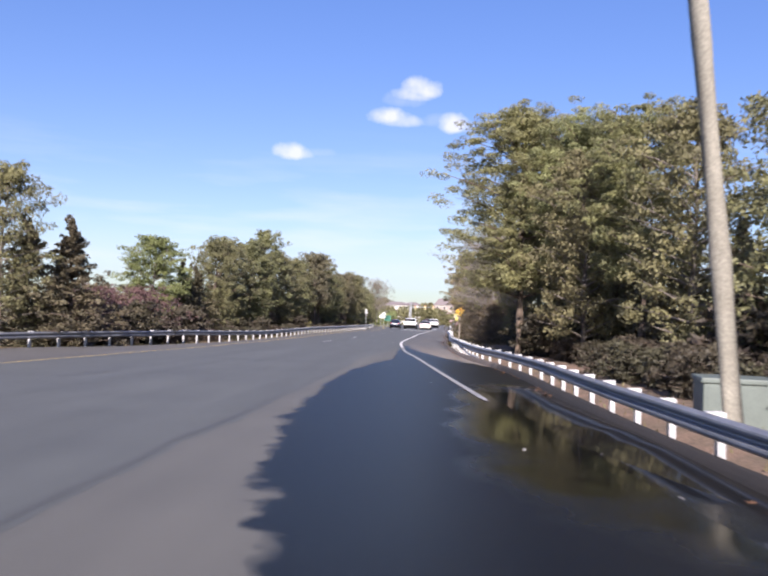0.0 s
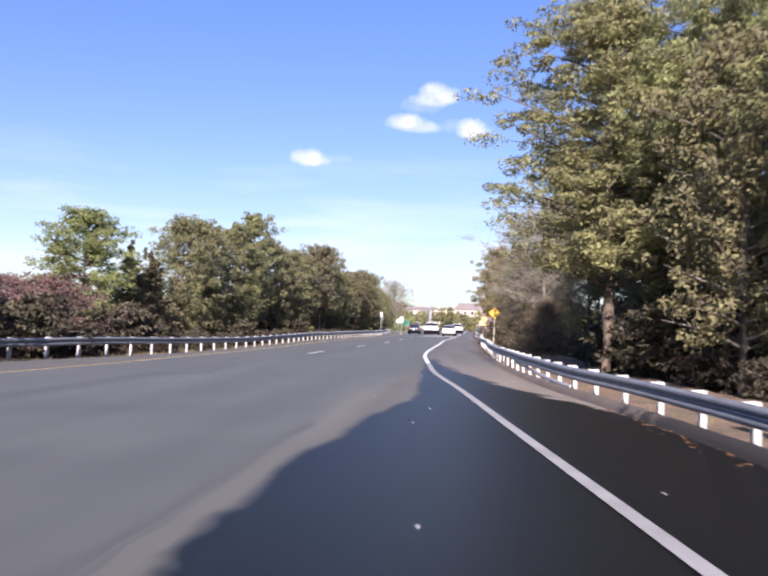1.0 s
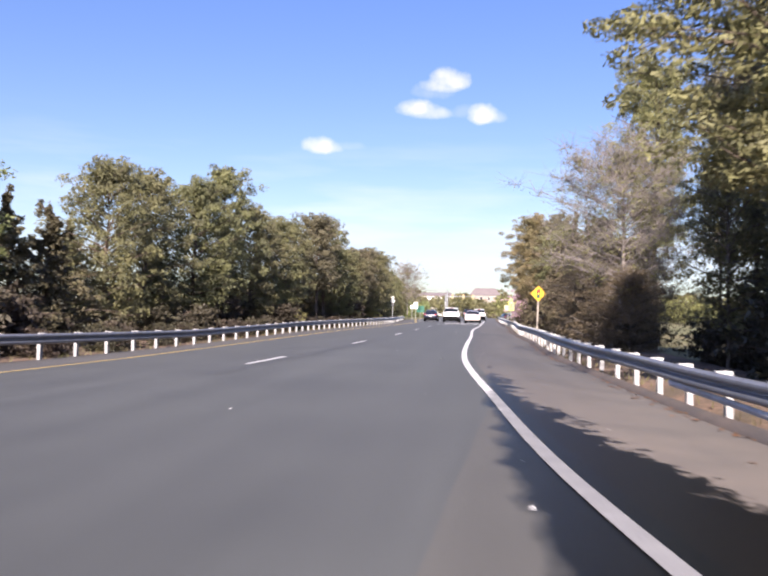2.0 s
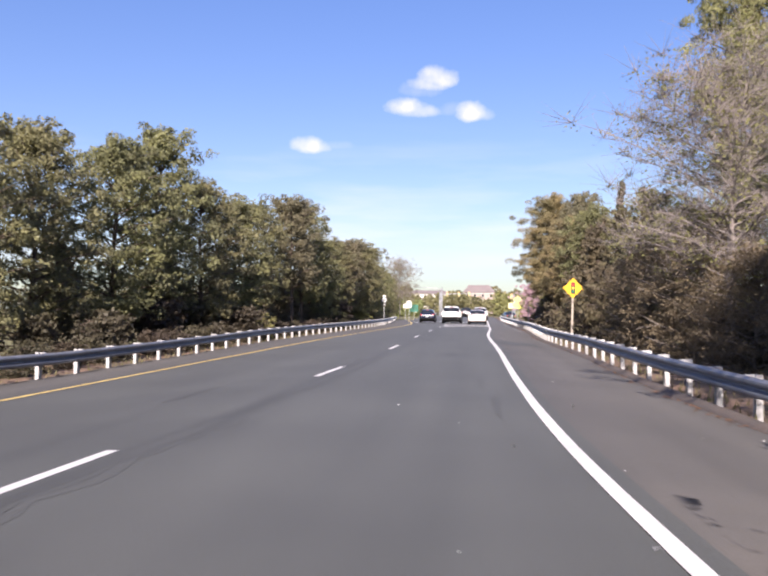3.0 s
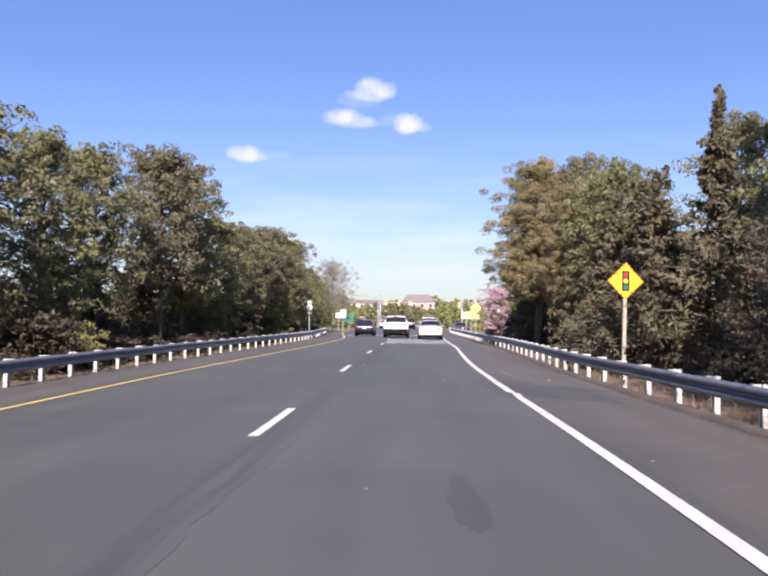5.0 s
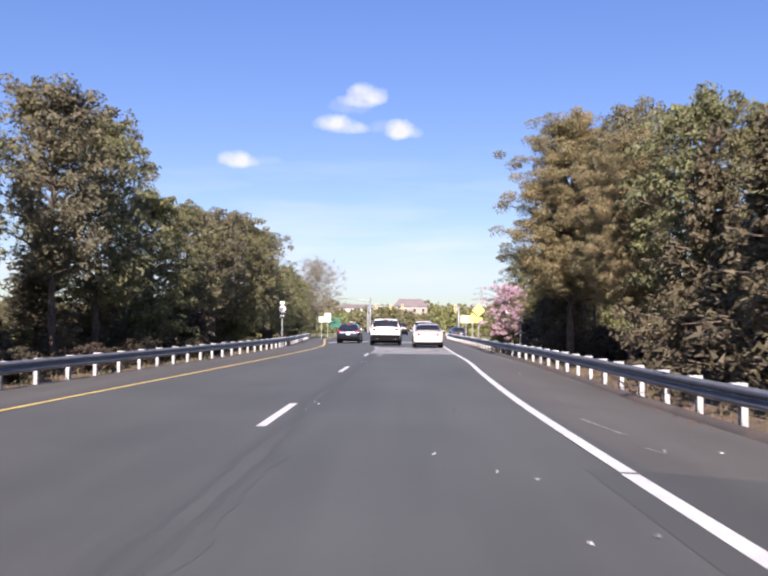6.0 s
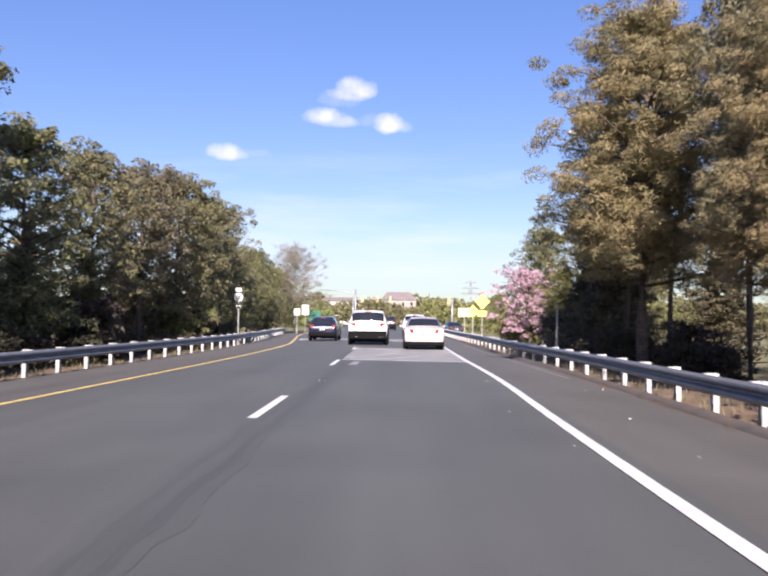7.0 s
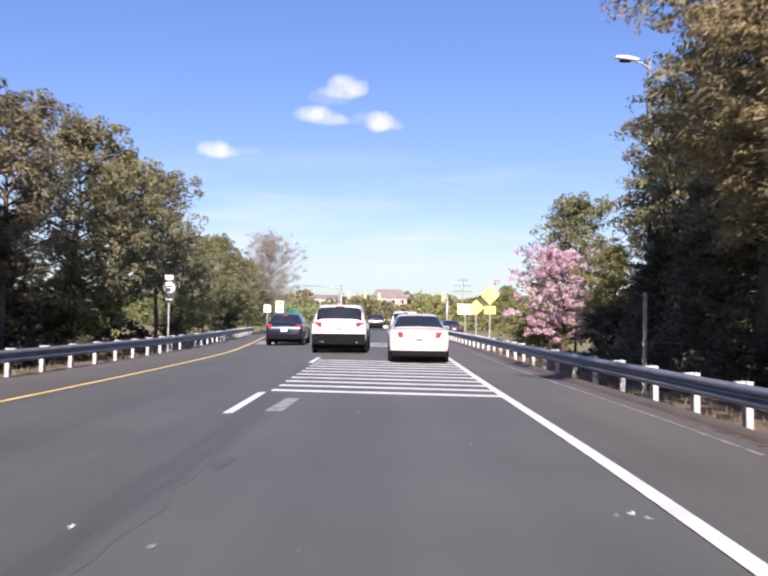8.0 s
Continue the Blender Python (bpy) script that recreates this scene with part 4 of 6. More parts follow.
# (prototype list, index, x, y, height, width factor)
PLANTING = [
    # median side
    (OAKS, 0, -16.5, 37, 9.0, 0.9), (CEDARS, 1, -14.9, 41.0, 7.2, 1.25), (CEDARS, 1, -15.8, 38.2, 6.8, 1.2), (CEDARS, 0, -16.3, 42.8, 6.0, 1.0),
    (GREENS, 0, -16.3, 57, 7.6, 1.3), (SHRUBS, 1, -14.8, 51, 3.6, 1.2), (SHRUBS, 1, -16.5, 47.5, 3.0, 1.1), (SHRUBS, 1, -18.2, 51.0, 3.6, 1.4), (SHRUBS, 1, -19.5, 56.0, 3.8, 1.4), (CEDARS, 0, -15.3, 60.5, 6.4, 1.25), (CEDARS, 1, -15.4, 63.5, 6.2, 1.3),
    (PINES, 2, -15.0, 68, 8.6, 0.95), (PINES, 2, -15.5, 73.5, 9.0, 0.95), (PINES, 2, -14.6, 78.5, 9.3, 1.0), (PINES, 0, -14.4, 83.0, 10.6, 0.9),
    (PINES, 2, -13.9, 88.0, 9.0, 0.95), (PINES, 2, -13.4, 93.0, 8.6, 0.9), (PINES, 0, -13.2, 97.5, 8.8, 0.85), (PINES, 1, -12.2, 103.2, 10.0, 0.95), (PINES, 0, -12.6, 108.4, 10.2, 0.95),
    (PINES, 2, -12.0, 114.0, 8.1, 0.95), (PINES, 0, -11.8, 119.5, 8.2, 0.95), (PINES, 1, -11.6, 125.0, 8.6, 1.0), (PINES, 2, -11.4, 130.6, 9.2, 0.95), (PINES, 0, -11.4, 136.0, 8.8, 0.95),
    (PINES, 1, -11.4, 142.0, 9.2, 0.9), (PINES, 2, -12.0, 150.0, 7.0, 0.95), (OAKS, 1, -12.4, 158.0, 7.2, 0.95), (PINES, 0, -12.8, 166.0, 8.2, 0.9), (PINES, 0, -13.0, 174.0, 7.4, 0.9), (BARES, 0, -12.0, 190.0, 11.0, 0.8), (OAKS, 1, -13.4, 184.0, 7.4, 0.9), (OAKS, 0, -14.0, 198.0, 6.8, 0.9),
    (CEDARS, 1, -14.2, 99.0, 5.0, 1.3), (CEDARS, 0, -13.8, 105.5, 5.2, 1.4), (CEDARS, 1, -13.6, 111.5, 4.8, 1.3), (CEDARS, 0, -13.4, 117.0, 5.2, 1.4), (CEDARS, 1, -13.2, 122.5, 4.8, 1.3), (CEDARS, 0, -13.2, 128.0, 5.0, 1.4), (CEDARS, 1, -13.0, 134.0, 5.0, 1.3), (CEDARS, 1, -15.6, 86.0, 5.2, 1.4), (CEDARS, 0, -15.8, 76.0, 5.0, 1.4),
    # roadside
    (PINES, 2, 15.0, 22.0, 8.8, 1.0), (OAKS, 0, 13.6, 28.5, 9.8, 0.95), (NEAR_PINES, 1, 13.2, 34.5, 11.2, 1.1), (OAKS, 0, 11.5, 39.0, 10.2, 0.9), (NEAR_PINES, 1, 12.2, 42.6, 12.8, 1.0),
    (NEAR_PINES, 0, 9.1, 46.8, 14.4, 1.22), (NEAR_PINES, 1, 12.4, 53.0, 14.6, 0.95), (OAKS, 1, 10.0, 58.0, 7.0, 0.8), (OAKS, 0, 13.5, 51.0, 7.5, 0.9), (OAKS, 1, 12.5, 56.0, 6.5, 0.9), (OAKS, 0, 13.0, 62.0, 7.0, 0.9), (PINES, 1, 14.5, 47.0, 11.0, 0.8),
    (BARES, 0, 8.7, 70.0, 9.8, 1.05), (NEAR_PINES, 1, 11.4, 76.0, 15.0, 0.66), (OAKS, 0, 11.0, 77.5, 6.0, 0.9), (OAKS, 1, 8.8, 75.5, 5.6, 1.0), (SHRUBS, 2, 8.2, 79.0, 4.8, 0.9), (SHRUBS, 2, 8.2, 72.0, 4.4, 0.95), (SHRUBS, 2, 8.8, 68.0, 3.6, 1.0), (SHRUBS, 2, 9.6, 74.0, 5.2, 0.9),
    (CEDARS, 0, 8.6, 82.0, 7.5, 0.95), (CEDARS, 0, 8.5, 86.8, 8.5, 0.95), (CEDARS, 1, 7.9, 90.5, 7.0, 1.1), (CEDARS, 0, 8.3, 94.0, 7.0, 1.2), (OAKS, 0, 10.6, 90.0, 8.4, 0.8),
    (OAKS, 1, 9.6, 98.0, 7.6, 0.85), (PINES, 2, 8.8, 100.0, 8.8, 0.9), (RUSTY_PINES, 0, 7.6, 103.2, 8.3, 0.95), (CEDARS, 1, 8.2, 97.6, 7.4, 0.9), (PINES, 1, 9.4, 109.2, 10.8, 0.6), (PINES, 1, 8.6, 106.0, 9.4, 0.8), (RUSTY_PINES, 0, 7.2, 111.3, 10.9, 1.13), (PINES, 1, 8.1, 116.2, 8.8, 0.95),
    (PINES, 1, 8.7, 113.4, 10.4, 0.55), (CEDARS, 1, 8.0, 117.5, 5.4, 1.2), (CEDARS, 1, 8.9, 121.0, 5.6, 1.2), (CEDARS, 0, 9.2, 125.0, 5.4, 1.3), (CEDARS, 1, 8.3, 123.2, 4.6, 1.1), (GREENS, 0, 8.5, 128.4, 4.4, 1.0), (SHRUBS, 0, 8.2, 126.6, 2.0, 1.1), (PINES, 0, 10.6, 126.6, 8.8, 1.0), (CEDARS, 1, 11.4, 133.4, 4.8, 1.4), (OAKS, 0, 12.6, 129.0, 5.6, 1.1), (PINES, 0, 10.2, 123.0, 9.0, 0.85), (CHERRIES, 0, 7.3, 131.0, 4.4, 0.92), (PINES, 2, 9.2, 137.0, 7.4, 0.95), (PINES, 1, 11.4, 131.0, 8.6, 0.85),
    (SHRUBS, 3, 7.6, 137.0, 2.2, 1.0), (SHRUBS, 3, 8.8, 143.0, 2.4, 1.0), (GREENS, 0, 10.5, 150.0, 4.6, 1.0), (GREENS, 0, 9.6, 160.0, 4.2, 1.0),
    (PINES, 1, 11.8, 50.5, 12.5, 0.55), (PINES, 1, 11.6, 60.5, 12.0, 0.5), (PINES, 1, 12.8, 56.5, 12.5, 0.55), (PINES, 1, 11.4, 64.0, 11.0, 0.45),
    (PINES, 2, 9.6, 79.5, 6.2, 1.0), (PINES, 2, 9.8, 84.6, 6.4, 1.0),
    # a darker second row
    (CEDARS, 1, 16.0, 31.0, 6.5, 1.5), (CEDARS, 0, 15.5, 36.0, 7.0, 1.6), (CEDARS, 1, 15.0, 40.5, 7.0, 1.6), (CEDARS, 1, 14.6, 45.0, 7.2, 1.6), (CEDARS, 0, 14.8, 49.0, 7.0, 1.7), (CEDARS, 1, 14.2, 54.0, 6.4, 1.6), (CEDARS, 1, 14.0, 59.0, 6.0, 1.6), (CEDARS, 0, 13.6, 65.0, 5.6, 1.6),
    (OAKS, 1, 14.0, 106.0, 6.4, 1.0), (SHRUBS, 2, 12.6, 111.0, 2.4, 1.3), (OAKS, 0, 14.6, 116.0, 6.4, 1.0), (CEDARS, 0, 13.0, 120.0, 5.6, 1.5), (OAKS, 1, 15.0, 126.0, 6.2, 1.0), (SHRUBS, 2, 12.2, 103.5, 2.2, 1.3),
    (CEDARS, 1, -18.0, 70.0, 6.0, 1.5), (CEDARS, 0, -18.0, 80.0, 6.4, 1.5), (CEDARS, 1, -17.0, 90.0, 6.4, 1.6), (CEDARS, 0, -16.6, 100.0, 6.4, 1.6), (CEDARS, 1, -16.0, 111.0, 6.2, 1.6), (CEDARS, 0, -15.6, 122.0, 6.2, 1.6), (CEDARS, 1, -15.0, 133.0, 6.0, 1.5),
    # beside the start
    (OAKS, 1, 15.0, 2.0, 12.0, 0.8), (PINES, 2, 14.8, 12.0, 9.5, 0.85),
]
turns = random.Random(5)
for kinds, index, x, y, tall, wide in PLANTING:
    a = turns.uniform(0, 6.28)
    plant(kinds[index], x, y, tall, a, wide)
# undergrowth along both tree belts
for k in range(34):
    y = 13 + 1.5 * k + turns.uniform(-0.5, 0.5)
    plant(SHRUBS[0], right_rail(y) + turns.uniform(1.7, 3.0) + (1.0 if y < 30 else 3.2), y, turns.uniform(0.9, 1.7), turns.uniform(0, 6.28), turns.uniform(0.9, 1.2))
for k in range(18):
    y = turns.uniform(20, 68)
    plant(SHRUBS[0], right_rail(y) + turns.uniform(4.8, 9.5), y, turns.uniform(1.8, 3.2), turns.uniform(0, 6.28), turns.uniform(0.9, 1.3))
for k in range(26):
    y = turns.uniform(28, 142)
    plant(SHRUBS[0], right_rail(y) + turns.uniform(4.5 if y < 66 else 2.4, 7.5), y, turns.uniform(0.9, 2.0), turns.uniform(0, 6.28), turns.uniform(0.9, 1.3))
for k in range(40):
    y = turns.uniform(40, 170)
    plant(SHRUBS[0 if k % 13 else 3], left_rail(y) - turns.uniform(1.6, 6.0), y, turns.uniform(1.2, 2.6), turns.uniform(0, 6.28), turns.uniform(0.9, 1.3))
for k in range(50):
    y = 33 + 2.1 * k + turns.uniform(-0.6, 0.6)
    plant(SHRUBS[0], left_rail(y) - turns.uniform(1.2, 2.0), y, turns.uniform(0.7, 1.2), turns.uniform(0, 6.28), turns.uniform(1.0, 1.4))
for kinds in (PINES, OAKS, CEDARS, RUSTY_PINES, GREENS, BARES, CHERRIES, SHRUBS, NEAR_PINES):
    for p in kinds:
        for o in list(p.children_recursive):
            bpy.data.objects.remove(o)
        bpy.data.objects.remove(p)


# ---- vehicles ----
def car_paint(name, colour, rough=0.25):
    return material(name, colour, rough, 0.0, other=[c * 0.95 for c in colour], scale=1.5, fine=200, fine_amount=0.02, coat=0.6)


GLASS = material("tinted_car_glass", (0.012, 0.014, 0.017), 0.04, other=(0.02, 0.022, 0.025), fine_amount=0.02, spec=0.8)
RUBBER = material("tyre_rubber", (0.02, 0.02, 0.021), 0.85, fine=60, fine_amount=0.2)
TRIM = material("dark_plastic_trim", (0.007, 0.007, 0.008), 0.7, fine=80, fine_amount=0.15, spec=0.08)
RIM = material("alloy_rim", (0.5, 0.5, 0.52), 0.3, 0.9, fine_amount=0.05)
CHROME = material("chrome", (0.75, 0.75, 0.77), 0.12, 1.0, fine_amount=0.02)
RED_LENS = material("red_lamp_lens", (0.40, 0.045, 0.05), 0.15, other=(0.27, 0.025, 0.03), scale=12, coat=0.5)
CLEAR_LENS = material("clear_lamp_lens", (0.6, 0.58, 0.56), 0.1, coat=0.5)
PLATE = material("plate_white", (0.62, 0.64, 0.66), 0.5, fine_amount=0.05)
PLATE_BAR = material("plate_bar", (0.08, 0.09, 0.15), 0.6)


def soft_curve(values, u):
    """A smooth value between the entries of a list, at the place u along it."""
    n = len(values)
    k = min(int(u), n - 2)
    f = u - k
    p = [Vector(values[min(max(k + d, 0), n - 1)]) for d in (-1, 0, 1, 2)]
    m0, m1 = (p[2] - p[0]) * 0.38, (p[3] - p[1]) * 0.38
    return (2 * f ** 3 - 3 * f ** 2 + 1) * p[1] + (f ** 3 - 2 * f ** 2 + f) * m0 + (-2 * f ** 3 + 3 * f ** 2) * p[2] + (f ** 3 - f ** 2) * m1


def shell(secs):
    """The surface of a car body: a function of station u, outline place v (0 sill, 8 roof middle) and side."""
    def at(u, v, s=1):
        rows = [soft_curve([(w, y, z) for w, z in half], v) for y, half in secs]
        p = soft_curve(rows, u)
        return Vector((s * max(p.x, 0.0), p.y, p.z))
    return at


def shell_body(at, stations):
    bm = bmesh.new()
    us = [k + j / 2 for k in range(stations - 1) for j in range(2)] + [stations - 1.001]
    vs = [k / 2 for k in range(16)] + [7.999]
    rings = []
    for u in us:
        left = [at(u, v, -1) for v in vs]
        right = [at(u, v, 1) for v in reversed(vs[:-1])]
        rings.append([bm.verts.new(p) for p in left + right])
    n = len(rings[0])
    for a, b in zip(rings, rings[1:]):
        for k in range(n):
            bm.faces.new((a[k], a[(k + 1) % n], b[(k + 1) % n], b[k]))
    bm.faces.new(rings[0])
    bm.faces.new(rings[-1][::-1])
    return bm


def pane(at, u0, u1, v0, v1=None, side=0, lift=0.008, n=8):
    """A thin pane that follows the body between two stations: across the whole roofline (side 0) or on one side."""
    bm = bmesh.new()
    grid = []
    for i in range(n + 1):
        u = u0 + (u1 - u0) * i / n
        row = []
        for j in range(n + 1):
            if side == 0:
                w = -1 + 2 * j / n
                p = at(u, 7.999 - (7.999 - v0) * abs(w), -1 if w < 0 else 1)
            else:
                p = at(u, v0 + (v1 - v0) * j / n, side)
            row.append(p)
        grid.append(row)
    mid = at((u0 + u1) / 2, 2.0, 1)
    inner = Vector((0, mid.y if side else at(4.5, 2, 1).y, 0.9))
    verts = []
    for i in range(n + 1):
        row = []
        for j in range(n + 1):
            a = grid[min(i + 1, n)][j] - grid[max(i - 1, 0)][j]
            b = grid[i][min(j + 1, n)] - grid[i][max(j - 1, 0)]
            nrm = a.cross(b)
            nrm = nrm.normalized() if nrm.length > 1e-9 else Vector((0, 0, 1))
            if nrm.dot(grid[i][j] - inner) < 0:
                nrm = -nrm
            row.append((bm.verts.new(grid[i][j] + nrm * lift), bm.verts.new(grid[i][j] - nrm * 0.01)))
        verts.append(row)
    for i in range(n):
        for j in range(n):
            bm.faces.new([verts[x][y][0] for x, y in ((i, j), (i + 1, j), (i + 1, j + 1), (i, j + 1))])
    rim = [(0, j) for j in range(n)] + [(i, n) for i in range(n)] + [(n, n - j) for j in range(n)] + [(n - i, 0) for i in range(n)]
    for k, (i, j) in enumerate(rim):
        i2, j2 = rim[(k + 1) % len(rim)]
        bm.faces.new((verts[i][j][0], verts[i2][j2][0], verts[i2][j2][1], verts[i][j][1]))
    return bm


def wheel(parent, x, y, r, width):
    side = 1 if x > 0 else -1
    bm = bmesh.new()
    prof = [(r * 0.62, -0.5), (r * 0.9, -0.5), (r, -0.32), (r, 0.32), (r * 0.9, 0.5), (r * 0.62, 0.5)]
    n = 24
    rings = [[bm.verts.new((x + side * (o - 0.5) * width, y + math.cos(2 * math.pi * k / n) * p, r + math.sin(2 * math.pi * k / n) * p)) for k in range(n)] for p, o in prof]
    for a, b in zip(rings, rings[1:] + rings[:1]):
        for k in range(n):
            bm.faces.new((a[k], a[(k + 1) % n], b[(k + 1) % n], b[k]))
    w = part("wheel", bm, RUBBER, parent, smooth=True)
    bm = bmesh.new()
    xo = x - side * 0.025
    tube(bm, (xo - side * 0.1, y, r), (xo - side * 0.02, y, r), r * 0.63, r * 0.61, 20)
    for k in range(5):
        a = 2 * math.pi * k / 5
        box(bm, (xo, y + math.cos(a) * r * 0.33, r + math.sin(a) * r * 0.33), (0.03, r * 0.5, r * 0.2), 0.01, Matrix.Rotation(a, 4, "X"))
    tube(bm, (xo - 0.02, y, r), (xo + 0.02, y, r), r * 0.14, n=10)
    part("rim", bm, RIM, w)
    return w


def car(name, m, label, paint_mat, spec, group="traffic"):
    """A car with its rear at y = 0. spec: stations of (y, half width, sill, belt, deck, roof half width, roof), and named places."""
    root = thing(name, m, label, "car", group)
    secs = []
    for y, w, sill, belt, deck, rw, top in spec["stations"]:
        mid = (sill + belt) / 2
        secs.append((y, [(w * 0.86, sill), (w * 0.97, sill + 0.06), (w, mid), (w * 0.985, belt - 0.06), (w * 0.95, belt), (w * 0.5 + rw * 0.5 if top > deck + 0.05 else w * 0.9, (belt + top) / 2 if top > deck + 0.05 else deck - 0.01), (rw, top - 0.05 if top > deck + 0.05 else deck), (rw * 0.82, top), (0.0, top + 0.015)]))
    at = shell(secs)
    part("body", shell_body(at, len(secs)), paint_mat, root, smooth=True)
    kb, kt = spec["rear_glass"]
    part("rear_window", pane(at, kb + 0.12, kt - 0.12, 5.6), GLASS, root, "dark tinted rear window", smooth=True)
    fb, ft = spec["front_glass"]
    part("windscreen", pane(at, ft + 0.12, fb - 0.15, 5.6), GLASS, root, "dark windscreen", smooth=True)
    for s in (-1, 1):
        for a, b in spec["side_glass"]:
            part("side_window", pane(at, a + 0.06, b - 0.06, 4.25, 5.85, s), GLASS, root, "dark tinted side window", smooth=True)
    r = spec["wheel"]
    length = spec["stations"][-1][0]
    bm = bmesh.new()
    box(bm, (0, length / 2, 0.27), (2 * spec["track"] - 0.34, length - 0.5, 0.24), 0.04)
    for y in (0.3, length - 0.35):
        box(bm, (0, y, 0.29), (2 * spec["track"] - 0.16, 0.2, 0.2), 0.05)
    part("underbody", bm, TRIM, root, "dark underbody")
    for y in spec["axles"]:
        for s in (-1, 1):
            w = spec["track"]
            bm = bmesh.new()
            tube(bm, (s * (w - 0.02), y, r + 0.02), (s * (w + 0.004), y, r + 0.02), r * 1.16, n=24)
            part("wheel_arch", bm, TRIM, root)
            wheel(root, s * (w + 0.02), y, r, 0.2)
    # rear face
    for s in (-1, 1):
        x, z, ww, hh, y = spec["tail_lamp"]
        bm = bmesh.new()
        box(bm, (s * x, y, z), (ww, 0.12, hh), 0.02, Matrix.Rotation(s * 0.3, 4, "Z"))
        lamp = part("tail_lamp", bm, RED_LENS, root, "red tail lamp")
        bm = bmesh.new()
        box(bm, (s * (x - ww * 0.25), y - 0.055, z + hh * 0.05), (ww * 0.35, 0.03, hh * 0.3), 0.006)
        part("reversing_lens", bm, CLEAR_LENS, lamp)
        bm = bmesh.new()
        box(bm, (s * (spec["track"] + 0.1), spec["mirror"][0], spec["mirror"][1]), (0.17, 0.11, 0.12), 0.03)
        mirror = part("wing_mirror", bm, paint_mat, root)
        bm = bmesh.new()
        box(bm, (s * (spec["track"] + 0.1), spec["mirror"][0] - 0.062, spec["mirror"][1]), (0.13, 0.006, 0.09), 0.002)
        part("mirror_glass", bm, CHROME, mirror)
    y, z, w, h = spec["bumper"]
    bm = bmesh.new()
    box(bm, (0, y, z), (2 * w, 0.16, h), 0.04)
    part("bumper", bm, spec.get("bumper_mat", TRIM), root, "rear bumper")
    y, z = spec["plate"]
    bm = bmesh.new()
    box(bm, (0, y, z), (0.31, 0.012, 0.155), 0.004)
    plate = part("number_plate", bm, PLATE, root)
    bm = bmesh.new()
    box(bm, (0, y - 0.009, z), (0.22, 0.006, 0.055))
    part("plate_bar", bm, PLATE_BAR, plate)
    for x in spec.get("pipes", ()):
        bm = bmesh.new()
        box(bm, (x, 0.02, spec["bumper"][1] - 0.09), (0.2, 0.14, 0.07), 0.02)
        part("exhaust_tip", bm, CHROME, root)
    y, z, w = spec["high_lamp"]
    bm = bmesh.new()
    box(bm, (0, y, z), (w, 0.05, 0.035), 0.01)
    part("brake_lamp", bm, RED_LENS, root, "high brake lamp")
    if "garnish" in spec:
        y, z, w = spec["garnish"]
        bm = bmesh.new()
        box(bm, (0, y, z), (w, 0.03, 0.03), 0.008)
        part("tailgate_trim", bm, CHROME, root)
    for s in (-1, 1):
        for y, z in spec["handles"]:
            bm = bmesh.new()
            box(bm, (s * (spec["track"] + 0.012), y, z), (0.035, 0.2, 0.035), 0.012)
            part("door_handle", bm, CHROME if spec.get("chrome") else paint_mat, root)
    y, z, x, ww, hh = spec["head_lamp"]
    for s in (-1, 1):
        bm = bmesh.new()
        box(bm, (s * x, y, z), (ww, 0.2, hh), 0.03, Matrix.Rotation(-s * 0.5, 4, "Z"))
        part("headlight", bm, CLEAR_LENS, root)
    return root


SUV_SPEC = dict(
    stations=[(0.0, 0.86, 0.42, 0.86, 0.88, 0.70, 0.88), (0.05, 0.93, 0.36, 1.02, 1.04, 0.72, 1.04), (0.14, 0.965, 0.34, 1.10, 1.10, 0.76, 1.16), (0.50, 0.985, 0.33, 1.10, 1.10, 0.73, 1.66), (1.05, 0.99, 0.33, 1.08, 1.08, 0.73, 1.72), (1.9, 0.99, 0.32, 1.06, 1.06, 0.73, 1.73), (2.75, 0.99, 0.32, 1.04, 1.04, 0.72, 1.70), (3.15, 0.985, 0.32, 1.03, 1.03, 0.69, 1.60), (3.95, 0.98, 0.32, 1.05, 1.07, 0.72, 1.08), (4.55, 0.95, 0.34, 0.93, 0.98, 0.68, 0.98), (4.82, 0.80, 0.38, 0.78, 0.80, 0.6, 0.80)],
    rear_glass=(2, 3), front_glass=(8, 7), side_glass=[(3, 4), (4, 5), (5, 6), (6, 7)], wheel=0.375, axles=(0.98, 3.73), track=0.985, tail_lamp=(0.76, 1.0, 0.34, 0.2, 0.09), mirror=(3.3, 1.13),
    bumper=(0.03, 0.5, 0.94, 0.4), plate=(-0.02, 0.86), pipes=(-0.6, 0.6), high_lamp=(0.44, 1.66, 0.32), garnish=(0.02, 1.0, 0.5), handles=((1.55, 1.0), (2.5, 0.98)), head_lamp=(4.6, 0.82, 0.72, 0.3, 0.16), chrome=True)
